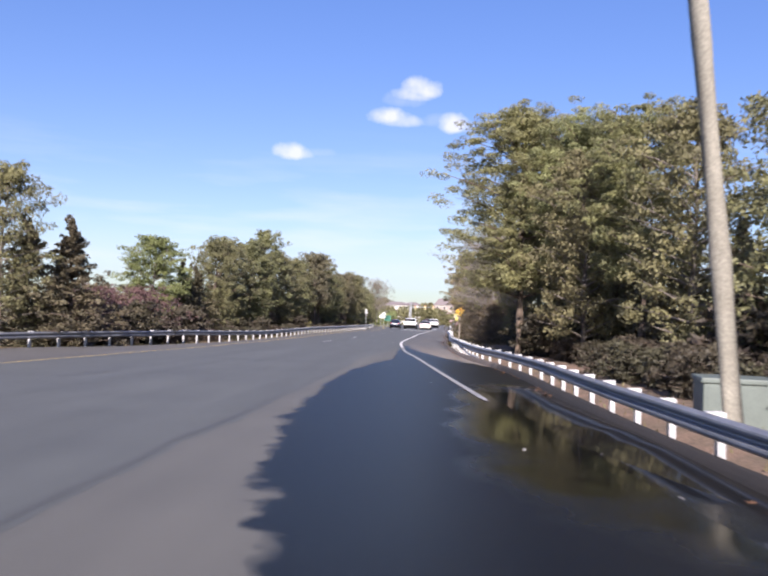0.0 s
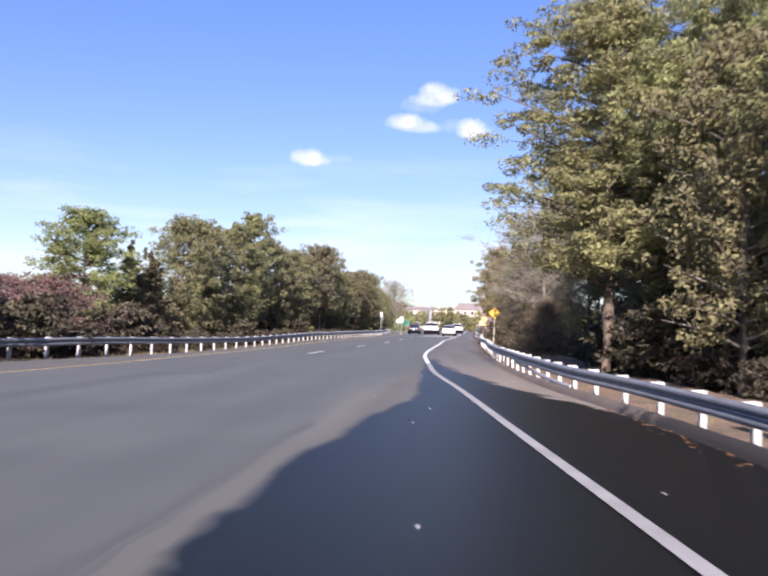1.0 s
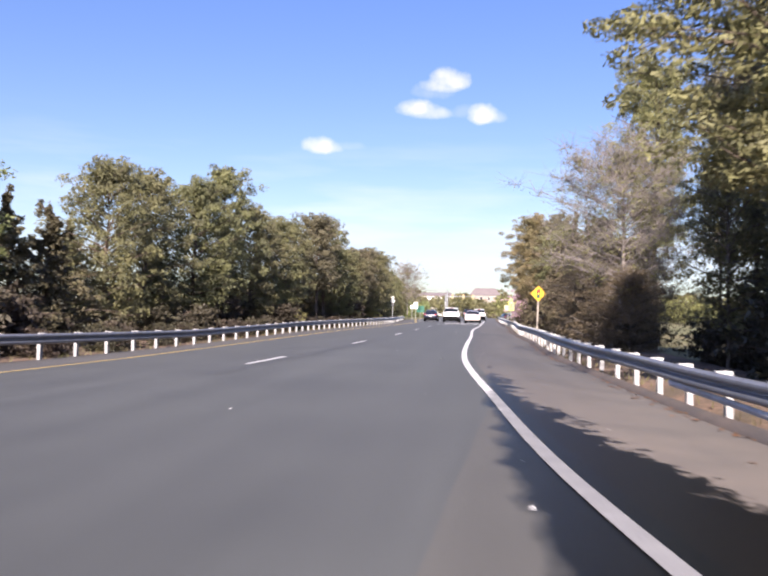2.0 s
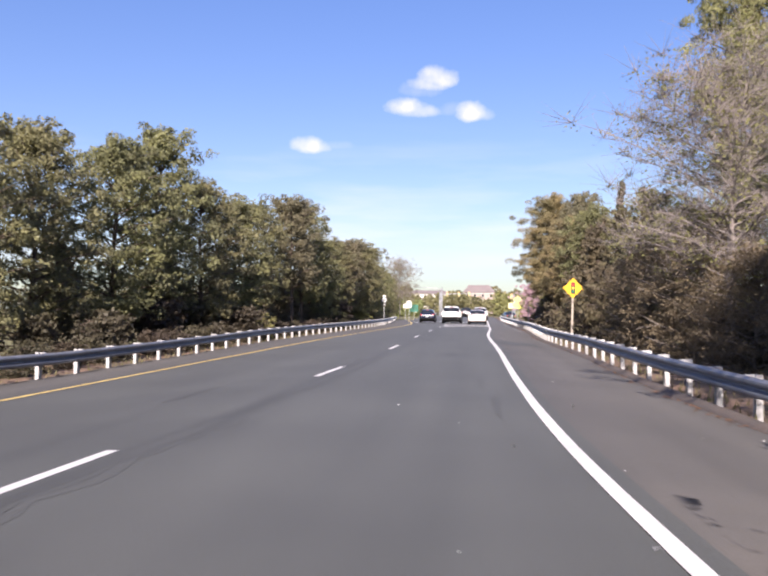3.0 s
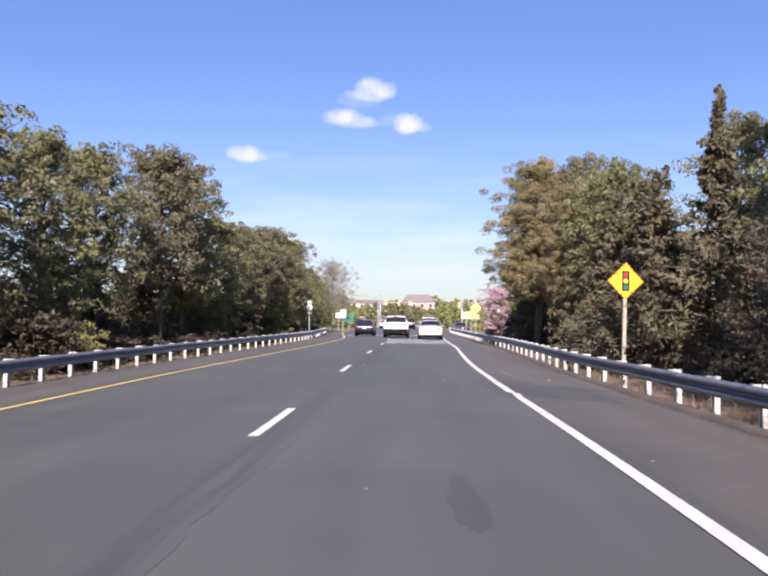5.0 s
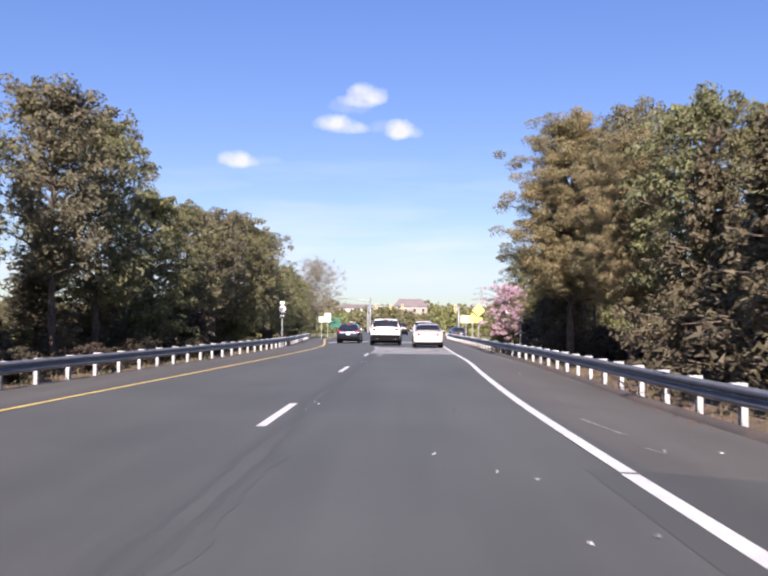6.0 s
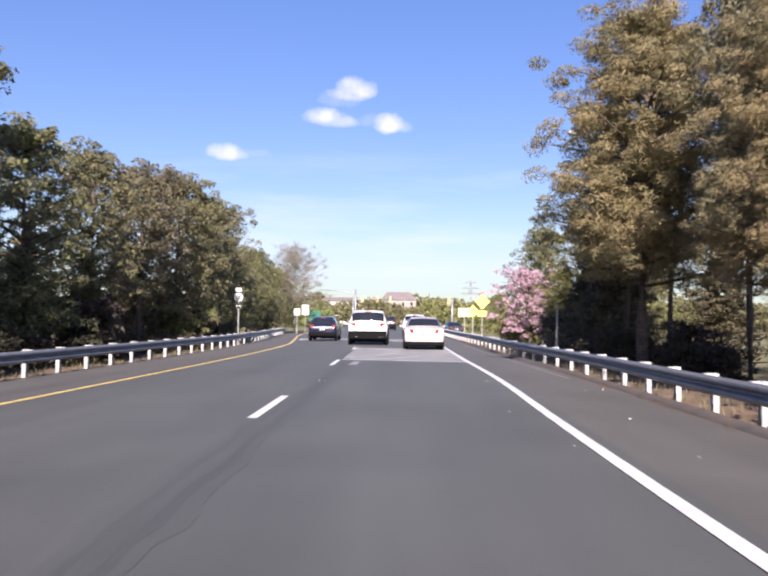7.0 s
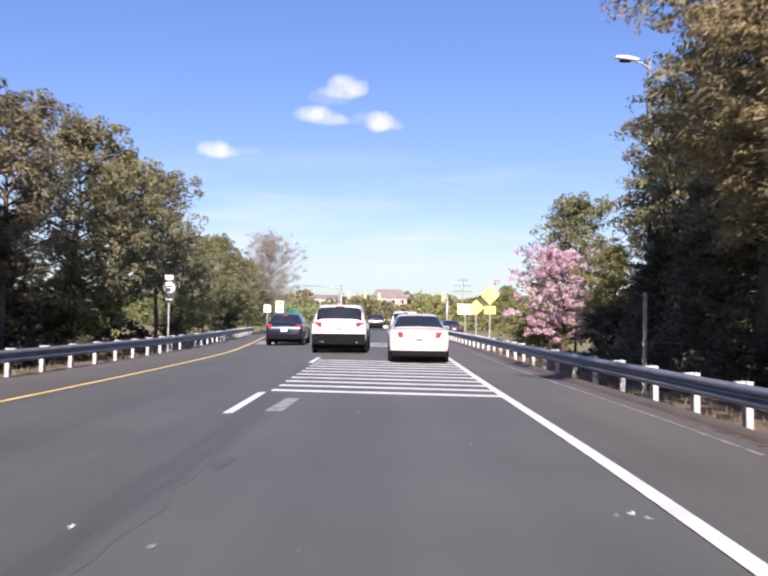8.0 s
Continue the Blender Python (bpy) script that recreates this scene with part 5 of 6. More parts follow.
SEDAN_SPEC = dict(
    stations=[(0.0, 0.76, 0.36, 0.72, 0.74, 0.66, 0.74), (0.06, 0.84, 0.30, 0.90, 0.92, 0.68, 0.92), (0.5, 0.865, 0.26, 0.93, 0.965, 0.72, 0.965), (0.72, 0.87, 0.25, 0.94, 0.97, 0.70, 0.99), (1.35, 0.875, 0.24, 0.93, 0.95, 0.58, 1.36), (1.9, 0.875, 0.24, 0.92, 0.92, 0.58, 1.41), (2.5, 0.875, 0.24, 0.91, 0.91, 0.57, 1.40), (2.85, 0.875, 0.24, 0.9, 0.9, 0.55, 1.32), (3.5, 0.87, 0.24, 0.91, 0.93, 0.62, 0.95), (4.2, 0.83, 0.26, 0.8, 0.83, 0.58, 0.83), (4.5, 0.68, 0.32, 0.62, 0.64, 0.5, 0.64)],
    rear_glass=(3, 4), front_glass=(8, 7), side_glass=[(4, 5), (5, 6), (6, 7)], wheel=0.31, axles=(0.95, 3.6), track=0.87, tail_lamp=(0.64, 0.79, 0.32, 0.17, 0.07), mirror=(3.0, 0.98),
    bumper=(0.02, 0.42, 0.82, 0.22), plate=(0.0, 0.66), high_lamp=(0.7, 1.0, 0.24), handles=((1.65, 0.86), (2.45, 0.85)), head_lamp=(4.3, 0.68, 0.6, 0.3, 0.13))
HATCH_SPEC = dict(
    stations=[(0.0, 0.74, 0.38, 0.78, 0.8, 0.62, 0.8), (0.06, 0.83, 0.3, 0.92, 0.94, 0.66, 0.94), (0.16, 0.855, 0.28, 0.98, 0.98, 0.68, 1.02), (0.62, 0.87, 0.26, 0.97, 0.97, 0.6, 1.40), (1.2, 0.875, 0.25, 0.95, 0.95, 0.6, 1.47), (1.9, 0.875, 0.25, 0.93, 0.93, 0.6, 1.48), (2.4, 0.875, 0.25, 0.92, 0.92, 0.58, 1.44), (2.75, 0.87, 0.25, 0.91, 0.91, 0.55, 1.34), (3.4, 0.86, 0.25, 0.93, 0.95, 0.62, 0.96), (3.95, 0.82, 0.27, 0.8, 0.84, 0.58, 0.84), (4.2, 0.66, 0.32, 0.62, 0.64, 0.5, 0.64)],
    rear_glass=(2, 3), front_glass=(8, 7), side_glass=[(3, 4), (4, 5), (5, 6), (6, 7)], wheel=0.31, axles=(0.72, 3.32), track=0.87, tail_lamp=(0.68, 0.86, 0.24, 0.24, 0.08), mirror=(2.9, 1.0),
    bumper=(0.02, 0.42, 0.82, 0.24), plate=(-0.02, 0.72), high_lamp=(0.6, 1.4, 0.26), handles=((1.4, 0.9), (2.2, 0.88)), head_lamp=(4.0, 0.7, 0.6, 0.28, 0.14))

WHITE_CAR = car_paint("white_car_paint", (0.78, 0.78, 0.77))
GOLD_CAR = car_paint("pale_gold_car_paint", (0.52, 0.45, 0.415))
BLUE_CAR = car_paint("dark_blue_car_paint", (0.007, 0.012, 0.034))
DARK_CAR = car_paint("dark_grey_car_paint", (0.03, 0.032, 0.036))
car("suv", pose(-1.22, 128.3, road_z(-1.2, 128), 0, 0, -0.8), "white sport utility car with dark rear window in the middle lane", WHITE_CAR, SUV_SPEC)
car("sedan", pose(1.36, 122.6, 0, 0, 0, -0.5), "pale gold sedan with red tail lamps driving ahead", GOLD_CAR, dict(SEDAN_SPEC, bumper_mat=TRIM, bumper=(0.03, 0.27, 0.81, 0.17), tail_lamp=(0.62, 0.80, 0.36, 0.15, 0.07), high_lamp=(0.86, 1.03, 0.2)))
car("hatchback", pose(-4.2, 137.3, road_z(-4.2, 137), 0, 0, -0.6), "dark blue hatchback near the yellow line", BLUE_CAR, HATCH_SPEC)
car("suv", pose(1.9, 153.2, 0, 0, 0, -1), "white sport utility car far ahead near the guardrail", WHITE_CAR, dict(SUV_SPEC, pipes=()))
car("suv", pose(-0.3, 190, 0, 0, 0, 0), "dark grey sport utility car far down the road", DARK_CAR, dict(SUV_SPEC, pipes=()))
car("sedan", pose(-4.4, 206, road_z(-4.4, 206), 0, 0, 0), "white sedan far down the road", WHITE_CAR, SEDAN_SPEC)
car("sedan", pose(6.8, 172, -0.25, 0, 0, 8), "dark grey sedan beside the guardrail's far end", DARK_CAR, SEDAN_SPEC)

# ---- signs, poles and lamps ----
SIGN_YELLOW = material("yellow_sign_sheet", (0.85, 0.50, 0.02), 0.45, other=(0.78, 0.44, 0.02), scale=4, fine_amount=0.05)
SIGN_LIME = material("fluorescent_yellow_sheet", (0.80, 0.74, 0.16), 0.45, other=(0.74, 0.68, 0.14), scale=4, fine_amount=0.05)
SIGN_PALE = material("faded_yellow_sheet", (0.78, 0.72, 0.4), 0.5, fine_amount=0.06)
SIGN_BLACK = material("black_sign_ink", (0.015, 0.015, 0.015), 0.5)
SIGN_RED = material("red_sign_ink", (0.5, 0.03, 0.03), 0.45)
SIGN_GREEN = material("green_sign_ink", (0.012, 0.13, 0.085), 0.5)
SIGN_AMBER = material("amber_sign_ink", (0.9, 0.6, 0.05), 0.45)
SIGN_WHITE = material("white_sign_sheet", (0.78, 0.78, 0.76), 0.5, fine_amount=0.06)
SIGN_BACK = material("bare_sign_aluminium", (0.55, 0.56, 0.57), 0.45, 0.7, fine_amount=0.08)
WOOD_POST = material("weathered_wood_post", (0.42, 0.37, 0.31), 0.9, other=(0.26, 0.23, 0.2), scale=4, fine=50, fine_amount=0.3, bump=0.4)
STEEL_POST = material("sign_post_steel", (0.36, 0.37, 0.38), 0.5, 0.6, fine_amount=0.15)


def diamond(bm, z, side, y, thick):
    box(bm, (0, y, z), (side, thick, side), 0.0, Matrix.Rotation(radians(45), 4, "Y"))


def panel_with_back(parent, name, z, w, h, mat, y=0.0, x=0.0, turned=False, label=""):
    bm = bmesh.new()
    if turned:
        diamond(bm, z, w, y, 0.004)
    else:
        box(bm, (x, y, z), (w, 0.004, h), 0.0)
    p = part(name, bm, mat, parent, label)
    bm = bmesh.new()
    if turned:
        diamond(bm, z, w * 0.99, y + 0.005, 0.004)
    else:
        box(bm, (x, y + 0.005, z), (w * 0.99, 0.004, h * 0.99), 0.0)
    part("panel_back", bm, SIGN_BACK, p)
    return p


def disc(bm, x, y, z, r, thick=0.003, n=24):
    tube(bm, (x, y, z), (x, y - thick, z), r, n=n)


def signal_sign():
    s = thing("warning_sign", pose(6.12, 88.0, -0.25, 0, 1.2, 7), "yellow diamond signal-ahead sign on a weathered wooden post", "road sign")
    bm = bmesh.new()
    box(bm, (0, 0.06, 0.95), (0.105, 0.095, 3.1), 0.008)
    part("post", bm, WOOD_POST, s)
    zc, side = 2.82, 0.76
    p = panel_with_back(s, "sign_panel", zc, side, side, SIGN_YELLOW, turned=True)
    bm = bmesh.new()
    for k in range(4):
        a = math.pi / 2 * k
        c = Vector((math.cos(a + math.pi / 4), 0, math.sin(a + math.pi / 4))) * (side * 0.465)
        box(bm, (c.x, -0.004, zc + c.z), (side * 0.93, 0.003, 0.014), 0, Matrix.Rotation(-(a + math.pi / 4) + math.pi / 2, 4, "Y"))
    part("border", bm, SIGN_BLACK, p)
    bm = bmesh.new()
    box(bm, (0, -0.005, zc), (0.235, 0.004, 0.6))
    part("signal_symbol", bm, SIGN_BLACK, p)
    for dz, mat, nm in ((0.18, SIGN_RED, "red_disc"), (0.0, SIGN_AMBER, "amber_disc"), (-0.18, SIGN_GREEN, "green_disc")):
        bm = bmesh.new()
        disc(bm, 0, -0.008, zc + dz, 0.07)
        part(nm, bm, mat, p)
    return s


signal_sign()


def plain_sign(x, y, z, panels, label, post=STEEL_POST, turn=0.0):
    """A sign on a steel channel post. panels: (kind, height, width, height of panel, material)."""
    s = thing("road_sign", pose(x, y, z, 0, 0, turn), label, "road sign")
    top = max(p[1] + p[3] / 2 for p in panels)
    bm = bmesh.new()
    box(bm, (0, 0.04, top / 2 - 0.15), (0.06, 0.035, top + 0.3), 0.004)
    part("post", bm, post, s)
    for kind, zc, w, h, mat in panels:
        if kind == "disc":
            bm = bmesh.new()
            disc(bm, 0, 0, zc, w / 2, 0.006)
            part("sign_panel", bm, mat, s)
        else:
            p = panel_with_back(s, "sign_panel", zc, w, h, mat, turned=kind == "diamond")
            bm = bmesh.new()
            if kind == "bars":
                for k in range(3):
                    box(bm, (0, -0.004, zc + h * (0.25 - 0.25 * k)), (w * 0.7, 0.003, h * 0.1))
                part("writing_bars", bm, SIGN_BLACK, p)
            elif kind == "shield":
                disc(bm, 0, -0.004, zc, w * 0.42, 0.004)
                mark = part("shield", bm, SIGN_WHITE, p)
                bm = bmesh.new()
                for dz, ww in ((0.05, 0.26), (-0.06, 0.18)):
                    box(bm, (0.02, -0.011, zc + dz), (ww, 0.003, 0.06))
                part("number_bars", bm, SIGN_BLACK, mark)
            elif kind == "arrow":
                box(bm, (0.02, -0.004, zc), (w * 0.55, 0.003, h * 0.16))
                box(bm, (-w * 0.2, -0.004, zc), (h * 0.3, 0.003, h * 0.3), 0.0, Matrix.Rotation(radians(45), 4, "Y"))
                part("arrow", bm, SIGN_WHITE, p)
            else:
                bm.free()
    return s


plain_sign(6.35, 145.1, -0.3, [("diamond", 2.95, 0.76, 0.76, SIGN_LIME), ("panel", 2.1, 0.62, 0.42, SIGN_LIME)], "bright yellow diamond sign with plaque behind the guardrail")
plain_sign(6.5, 153.0, -0.3, [("diamond", 2.35, 0.72, 0.72, SIGN_LIME)], "bright yellow diamond sign behind the guardrail")
plain_sign(6.3, 158.0, -0.3, [("panel", 2.3, 1.1, 0.75, SIGN_PALE)], "pale yellow rectangular sign behind the guardrail")
plain_sign(8.2, 139.0, -0.3, [("bars", 2.75, 0.62, 0.76, SIGN_WHITE), ("panel", 2.1, 0.6, 0.45, SIGN_WHITE)], "pair of white signs on one post near blossom")
plain_sign(-8.75, 134.2, -0.3, [("panel", 3.17, 0.34, 0.2, SIGN_WHITE), ("shield", 2.74, 0.6, 0.6, SIGN_BLACK), ("arrow", 2.24, 0.46, 0.3, SIGN_BLACK)], "black route marker with white disc and plaques beside the median guardrail")
plain_sign(-9.2, 168.0, -0.35, [("bars", 2.3, 0.6, 0.62, SIGN_WHITE)], "small white sign on the median")
plain_sign(-9.4, 178.0, -0.35, [("bars", 2.6, 0.75, 1.1, SIGN_WHITE)], "tall white sign on the median")
plain_sign(-9.6, 192.0, -0.35, [("panel", 2.0, 1.5, 1.3, SIGN_GREEN)], "green direction sign far along the median")


def utility_pole():
    p = thing("utility_pole", pose(9.65, 12.2, -0.35, 0, -5.6, 0), "leaning weathered wooden utility pole behind the guardrail", "pole")
    bm = bmesh.new()
    limb(bm, [(0, 0, -0.5), (0.01, 0, 3), (0, 0, 6.5), (-0.01, 0, 10.5)], [0.178, 0.17, 0.158, 0.14], 16)
    part("shaft", bm, POLE_WOOD, p, smooth=True)
    bm = bmesh.new()
    box(bm, (-0.02, -0.16, 7.45), (0.035, 0.02, 0.06), 0.004)
    part("tag_plate", bm, WOOD_POST, p)
    return p


utility_pole()
CABINET = material("cabinet_paint", (0.12, 0.145, 0.13), 0.6, other=(0.10, 0.122, 0.11), scale=2, fine_amount=0.08)


def utility_cabinet():
    c = thing("utility_cabinet", pose(11.05, 14.4, -0.35, 0, 0, -8), "pale green steel utility cabinet behind the guardrail", "cabinet")
    bm = bmesh.new()
    box(bm, (0, 0, 0.46), (2.6, 1.2, 0.96), 0.02)
    part("housing", bm, CABINET, c)
    bm = bmesh.new()
    box(bm, (0, 0, 0.99), (2.68, 1.28, 0.1), 0.025)
    part("lid", bm, CABINET, c)
    for s in (-1, 1):
        bm = bmesh.new()
        box(bm, (s * 0.63, -0.605, 0.48), (1.2, 0.014, 0.82), 0.005)
        door = part("door", bm, CABINET, c)
        bm = bmesh.new()
        box(bm, (s * 0.1, -0.625, 0.45), (0.03, 0.03, 0.14), 0.006)
        part("handle", bm, SIGN_BACK, door)
    return c


utility_cabinet()


def bare_post():
    """A U-channel steel post with punched holes and nothing on it."""
    s = thing("sign_post", pose(5.72, 116.3, road_z(5.5, 116.3) + fall(5.72, 116.3), 0, 0.4, 0), "thin grey steel channel post behind the guardrail", "post")
    bm = bmesh.new()
    box(bm, (0, 0, 0.85), (0.045, 0.006, 2.3), 0.002)
    for sx in (-1, 1):
        box(bm, (sx * 0.024, -0.014, 0.85), (0.005, 0.03, 2.3), 0.001)
        box(bm, (sx * 0.034, -0.028, 0.85), (0.018, 0.005, 2.3), 0.001)
    part("channel", bm, STEEL_POST, s)
    for k in range(3):
        bm = bmesh.new()
        tube(bm, (0, -0.01, 1.45 + 0.2 * k), (0, 0.006, 1.45 + 0.2 * k), 0.008, n=8)
        part("bolt", bm, TRIM, s)
    return s


bare_post()


def street_lamp():
    s = thing("street_lamp", pose(9.97, 129.0, -0.4), "tall grey street lamp with white cobra head among trees", "street lamp")
    bm = bmesh.new()
    limb(bm, [(0, 0, -0.3), (0, 0, 5.5), (0, 0, 11.4)], [0.11, 0.09, 0.065], 12)
    part("mast", bm, STEEL_POST, s, smooth=True)
    bm = bmesh.new()
    limb(bm, [(0, 0, 10.95), (-0.25, -0.03, 11.1), (-0.5, -0.05, 11.16)], [0.045, 0.04, 0.035], 8)
    part("arm", bm, STEEL_POST, s, smooth=True)
    bm = bmesh.new()
    secs = [((-0.4, 0), 0.05, 0.05), ((-0.6, 0), 0.11, 0.08), ((-0.85, 0), 0.17, 0.1), ((-1.1, 0), 0.16, 0.08), ((-1.26, 0), 0.06, 0.04)]
    rings = [[bm.verts.new((p[0], p[1] - 0.06 + math.cos(2 * math.pi * k / 12) * w, 11.24 + 0.09 * (-p[0] - 0.4) + math.sin(2 * math.pi * k / 12) * h)) for k in range(12)] for p, w, h in secs]
    for a, b in zip(rings, rings[1:]):
        for k in range(12):
            bm.faces.new((a[k], a[(k + 1) % 12], b[(k + 1) % 12], b[k]))
    bm.faces.new(rings[0])
    bm.faces.new(rings[-1][::-1])
    head = part("lamp_head", bm, SIGN_WHITE, s, "white lamp head", smooth=True)
    bm = bmesh.new()
    box(bm, (-0.9, -0.06, 11.18), (0.4, 0.22, 0.05), 0.02)
    part("lens", bm, TRIM, head)
    return s


street_lamp()

SIGNAL_YELLOW = material("faded_signal_yellow", (0.66, 0.56, 0.30), 0.5, other=(0.58, 0.48, 0.24), scale=3)


def mast_arm_signal(x, y, reach, height, heads, label, lift=0.0):
    """A steel pole with a long arm that carries signal heads."""
    s = thing("traffic_signal", pose(x, y, -0.3), label, "traffic light")
    bm = bmesh.new()
    limb(bm, [(0, 0, -0.2), (0, 0, height * 0.5), (0, 0, height + 0.6)], [0.2, 0.17, 0.14], 10)
    part("pole", bm, STEEL_POST, s, smooth=True)
    bm = bmesh.new()
    limb(bm, [(0, 0, height), (reach * 0.5, 0, height + 0.2 + lift), (reach, 0, height + 0.25 + lift)], [0.12, 0.09, 0.06], 8)
    part("arm", bm, STEEL_POST, s, smooth=True)
    for hx in heads:
        bm = bmesh.new()
        box(bm, (hx - x, -0.12, height + 0.1), (0.4, 0.25, 1.1), 0.03)
        h = part("signal_head", bm, SIGNAL_YELLOW, s, "faded yellow signal head")
        for k in range(3):
            bm = bmesh.new()
            disc(bm, hx - x, -0.246, height + 0.45 - 0.35 * k, 0.12, 0.02, 14)
            part("lens", bm, SIGN_RED if k == 0 else SIGN_BLACK, h)
    return s


mast_arm_signal(-6.9, 240, 7.6, 5.3, (-5.2, -2.4, 0.0), "grey mast-arm traffic signal over the far crossing")
mast_arm_signal(-6.3, 236, -6.4, 6.4, (), "thin grey mast arm at the far crossing", 0.2)
mast_arm_signal(8.8, 205, -0.5, 4.2, (8.3,), "short signal pole with yellow head beyond the guardrail")


def pylon():
    p = thing("power_pylon", pose(58, 680, -6), "distant steel lattice power pylon", "pylon")
    bm = bmesh.new()
    for s, t in ((1, 1), (1, -1), (-1, 1), (-1, -1)):
        tube(bm, (s * 3, t * 3, 0), (s * 0.6, t * 0.6, 36), 0.16, 0.1, 4)
    for k in range(7):
        z0, z1 = 36 * k / 7, 36 * (k + 1) / 7
        a, b = 3 - 2.4 * k / 7, 3 - 2.4 * (k + 1) / 7
        for s in (1, -1):
            tube(bm, (-a, s * a, z0), (b, s * b, z1), 0.07, n=4)
            tube(bm, (a, s * a, z0), (-b, s * b, z1), 0.07, n=4)
    part("lattice", bm, STEEL_POST, p)
    for z, w in ((27, 7), (31, 6), (35, 4)):
        bm = bmesh.new()
        tube(bm, (-w, 0, z), (w, 0, z), 0.18, n=4)
        tube(bm, (-w, 0, z), (0, 0, z + 1.3), 0.1, n=4)
        tube(bm, (w, 0, z), (0, 0, z + 1.3), 0.1, n=4)
        part("crossarm", bm, STEEL_POST, p)
    return p


pylon()

# ---- distant buildings and woods ----
BRICK = material("distant_brick", (0.36, 0.29, 0.26), 0.9, other=(0.31, 0.25, 0.23), scale=0.4, fine=3, fine_amount=0.15)
ROOF = material("distant_roof_shingle", (0.21, 0.175, 0.17), 0.9, other=(0.18, 0.15, 0.148), scale=0.5, fine=3, fine_amount=0.2)
PALE_WALL = material("pale_siding", (0.62, 0.60, 0.56), 0.85, other=(0.55, 0.53, 0.5), scale=0.4, fine=3, fine_amount=0.08)
PANE = material("window_pane", (0.03, 0.035, 0.045), 0.08, fine_amount=0.02)


def building(x, y, z, w, d, h, rise, wall, label, storeys=3, bays=6):
    b = thing("apartment_building", pose(x, y, z), label, "building")
    bm = bmesh.new()
    box(bm, (0, 0, h / 2 - 1), (w, d, h + 2), 0.05)
    body = part("wall", bm, wall, b)
    bm = bmesh.new()
    v = [bm.verts.new(p) for p in ((-w / 2 - 0.5, -d / 2 - 0.5, h), (w / 2 + 0.5, -d / 2 - 0.5, h), (w / 2 + 0.5, d / 2 + 0.5, h), (-w / 2 - 0.5, d / 2 + 0.5, h), (-w / 2 + w * 0.16, 0, h + rise), (w / 2 - w * 0.16, 0, h + rise))]
    for f in ((0, 1, 5, 4), (1, 2, 5), (2, 3, 4, 5), (3, 0, 4), (3, 2, 1, 0)):
        bm.faces.new([v[k] for k in f])
    part("roof", bm, ROOF, b)
    for s in range(storeys):
        zc = h * (s + 0.55) / storeys
        for k in range(bays):
            xc = -w / 2 + w * (k + 0.5) / bays
            bm = bmesh.new()
            for dx, dz, ww, hh in ((-0.55, 0, 0.1, 1.6), (0.55, 0, 0.1, 1.6), (0, 0.75, 1.2, 0.1), (0, -0.75, 1.2, 0.1)):
                box(bm, (xc + dx, -d / 2 - 0.02, zc + dz), (ww, 0.1, hh))
            win = part("window", bm, PALE_WALL, b)
            bm = bmesh.new()
            box(bm, (xc, -d / 2 - 0.01, zc), (1.0, 0.04, 1.4))
            part("pane", bm, PANE, win)
        bm = bmesh.new()
        box(bm, (0, -d / 2 - 0.03, h * (s + 1) / storeys - 0.2), (w + 0.1, 0.08, 0.45))
        part("band", bm, PALE_WALL, b)
    return b


building(-20, 436, 0.2, 20, 12, 8.6, 1.8, PALE_WALL, "pale apartment block with low brown roof far off")
building(3.5, 425, 0.4, 14, 12, 8.8, 3.6, BRICK, "red-brick apartment block with hipped brown roof far off", bays=4)


def far_woods(name, mat, x0, x1, y0, y1, low, high, count, label, seed, size=0.75):
    r = np.random.default_rng(seed)
    n = count
    xs, ys = r.uniform(x0, x1, n), r.uniform(y0, y1, n)
    tops = low + (high - low) * (0.5 + 0.5 * np.sin(xs * 0.21 + seed) * np.cos(xs * 0.083 + 2 * seed)) + r.normal(0, 0.2, n)
    zs = -0.6 + np.maximum(tops, 1) * r.random(n) ** 0.7
    me = leaf_mesh(name, np.stack([xs, ys, zs], 1), 1.3, 14, size)
    me.materials.append(mat)
    return tagged(new(name, me), label, "woods", kind="stuff")


far_woods("far_woods", OAK, -130, 150, 300, 345, 5.0, 7.6, 5600, "distant belt of olive spring woods", 3, 0.5)
far_woods("far_woods", SPRING, 6, 60, 225, 262, 3.5, 6.5, 900, "distant yellow-green trees beyond the crossing", 4, 0.4)
far_woods("far_woods", SPRING, -60, -14, 262, 290, 4.0, 6.5, 900, "distant fresh green trees beyond the crossing", 5, 0.4)
far_woods("far_woods", OAK, -240, 240, 470, 540, 10.5, 14.5, 5200, "woods on the horizon", 6, 0.9)

# ---- litter, dead leaves and grass ----
DEAD_LEAF = leaf_material("dead_leaves", (0.24, 0.11, 0.055), (0.13, 0.075, 0.045), 0.02, 0.1)
LITTER = material("paper_litter", (0.7, 0.69, 0.66), 0.7, island=0.3)
GRASS = leaf_material("verge_grass_blades", (0.13, 0.125, 0.055), (0.19, 0.15, 0.09), 0.02, 0.3)


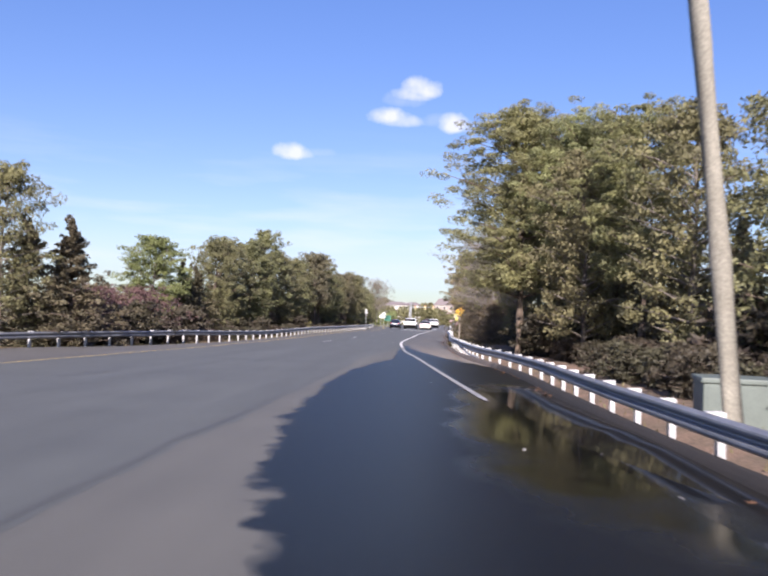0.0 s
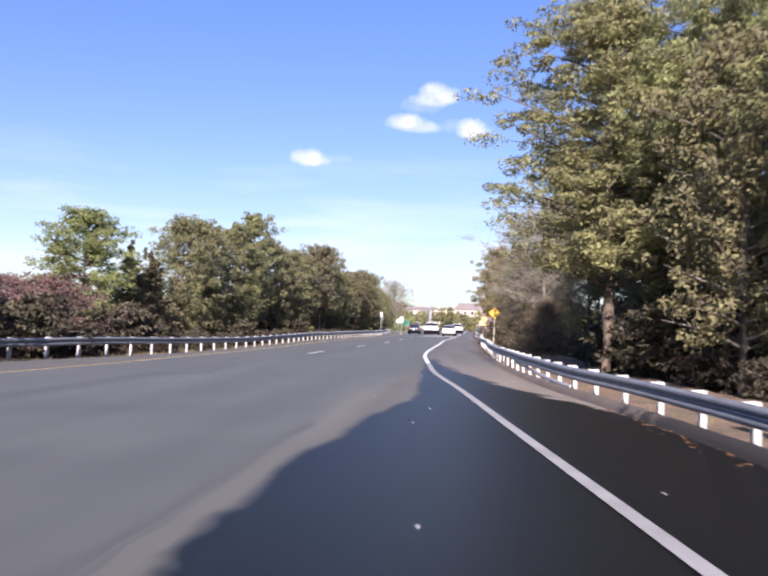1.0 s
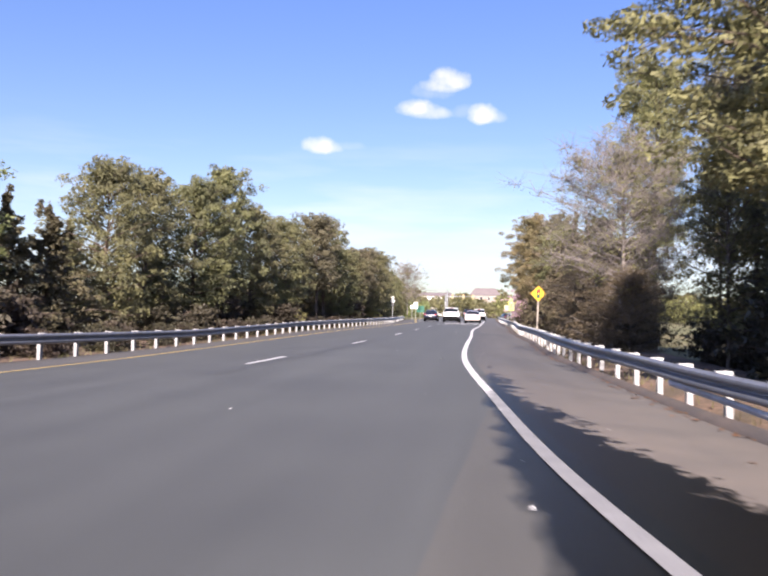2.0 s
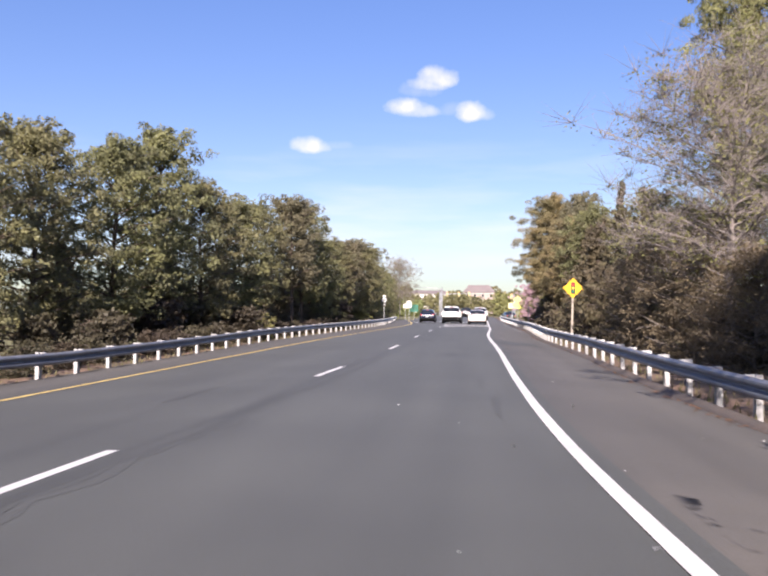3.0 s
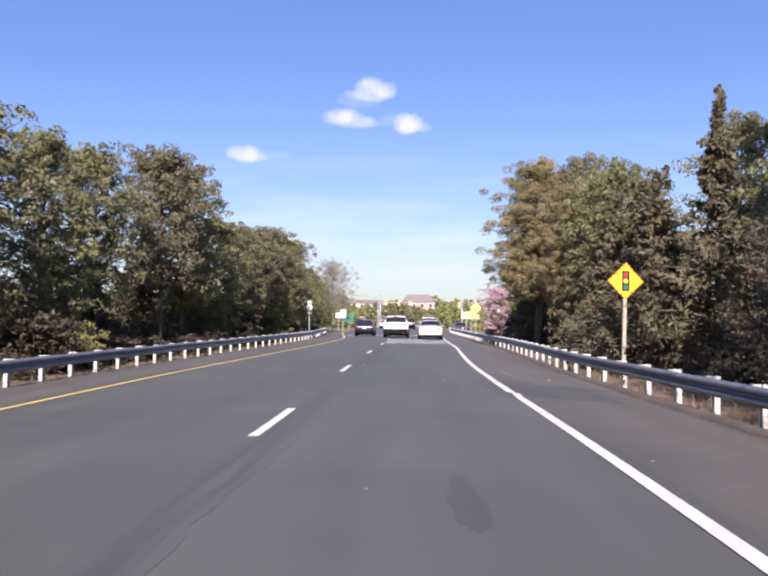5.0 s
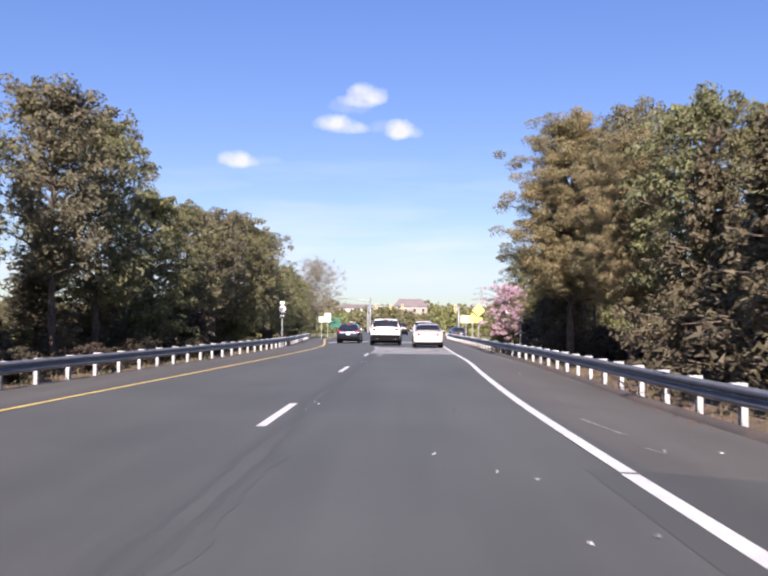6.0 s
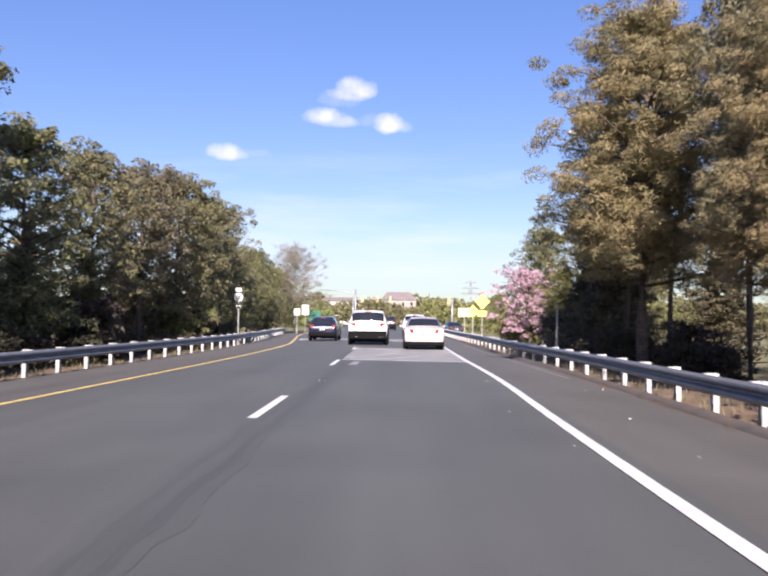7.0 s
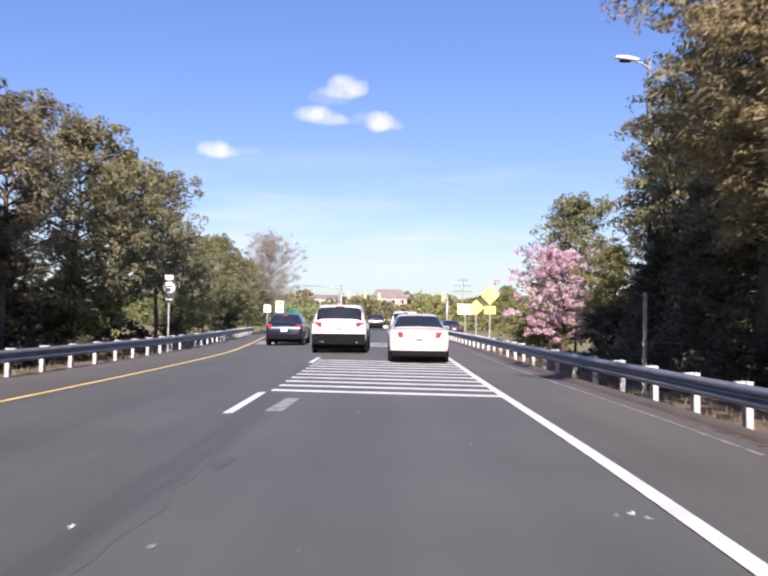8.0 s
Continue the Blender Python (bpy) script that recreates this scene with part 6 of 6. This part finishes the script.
def scatter(name, mat, spots, size, label, category, flat):
    r = random.Random(len(spots))
    verts, faces = [], []
    for x, y, z in spots:
        a, s = r.uniform(0, 6.28), size * r.uniform(0.5, 1.5)
        k = len(verts)
        for j in range(3):
            b = a + j * 2.1
            verts.append((x + math.cos(b) * s, y + math.sin(b) * s * 0.7, z + (r.uniform(0.002, 0.02) if flat else 0)))
        if not flat:
            verts[k + 2] = (x + r.uniform(-0.06, 0.06), y + r.uniform(-0.06, 0.06), z + r.uniform(0.5, 1.2) * size * 8)
        faces.append((k, k + 1, k + 2))
    return tagged(link_mesh(name, verts, faces, mat), label, category, kind="stuff")


sr_ = random.Random(17)
spots = []
for _ in range(2600):
    y = sr_.uniform(0, 140)
    if noise.noise((y * 0.16, 2.0, 0)) < -0.08:
        continue
    x = pavement_edge(y) - abs(sr_.gauss(0, 0.22)) + 0.05
    spots.append((x, y, road_z(x, y) + 0.004))
scatter("dead_leaves", DEAD_LEAF, spots, 0.055, "brown dead leaves gathered along the kerb", "leaves", True)
spots = []
for _ in range(5200):
    y = sr_.uniform(2, 140)
    if y < 50 and sr_.random() < 0.75:
        continue
    x = right_rail(y) + sr_.uniform(-0.3, 3.2)
    spots.append((x, y, road_z(right_rail(y), y) - 0.06))
for _ in range(4200):
    y = sr_.uniform(25, 170)
    x = left_rail(y) - sr_.uniform(-0.1, 3.0)
    spots.append((x, y, road_z(left_rail(y), y) - 0.06))
scatter("verge_grass", GRASS, spots, 0.022, "thin dry spring grass under the guardrails", "grass", False)
spots = []
for _ in range(110):
    y = sr_.uniform(2, 125)
    x = white_line(y) + sr_.choice((-1, 1)) * abs(sr_.gauss(0, 1.5))
    spots.append((min(x, pavement_edge(y) - 0.1), y, road_z(x, y) + 0.004))
for x, y in ((-1.52, 89.2), (-1.5, 88.5), (-1.56, 88.6), (-1.58, 87.6), (-1.6, 86.9), (-1.63, 86.5), (-1.58, 104.1), (-1.38, 104.0), (-0.98, 103.7), (1.79, 104.5), (1.89, 104.6), (2.0, 104.5),
             (0.82, 103.0), (0.76, 103.05), (2.0, 98.9), (2.34, 99.0), (1.81, 95.8), (0.93, 82.0), (0.93, 80.0), (2.51, 56.9), (3.67, 54.3), (3.22, 34.5), (3.39, 28.9), (3.41, 28.4), (5.05, 31.0), (2.58, 25.8), (3.2, 26.5), (2.5, 21.0), (3.6, 20.7)):
    for k in range(1):
        spots.append((x + sr_.gauss(0, 0.03), y + sr_.gauss(0, 0.04), road_z(x, y) + 0.004))
scatter("paper_litter", LITTER, spots, 0.027, "scraps of pale litter on the asphalt", "litter", True)
# chalk marks of old repairs on the shoulder
for x0, y0, x1, y1 in ((2.36, 87.0, 2.54, 85.5), (2.46, 85.62, 2.6, 85.5), (2.46, 84.3, 2.56, 83.9), (2.56, 83.9, 2.66, 84.25)):
    link_mesh("chalk_mark", [(x0, y0, road_z(x0, y0) + 0.005), (x0 + 0.035, y0, road_z(x0, y0) + 0.005), (x1 + 0.035, y1, road_z(x1, y1) + 0.005), (x1, y1, road_z(x1, y1) + 0.005)], [(0, 1, 2, 3)], WORN_PAINT, paint)
line_strip("worn_line", lambda y: pavement_edge(y) - 0.62, 0.035, 108, 134, WORN_PAINT)
link_mesh("worn_arrow", [(-1.28, 110.2, 0.004), (-1.05, 110.2, 0.004), (-0.98, 112.0, 0.004), (-1.2, 112.0, 0.004)], [(0, 1, 2, 3)], WORN_PAINT, paint)
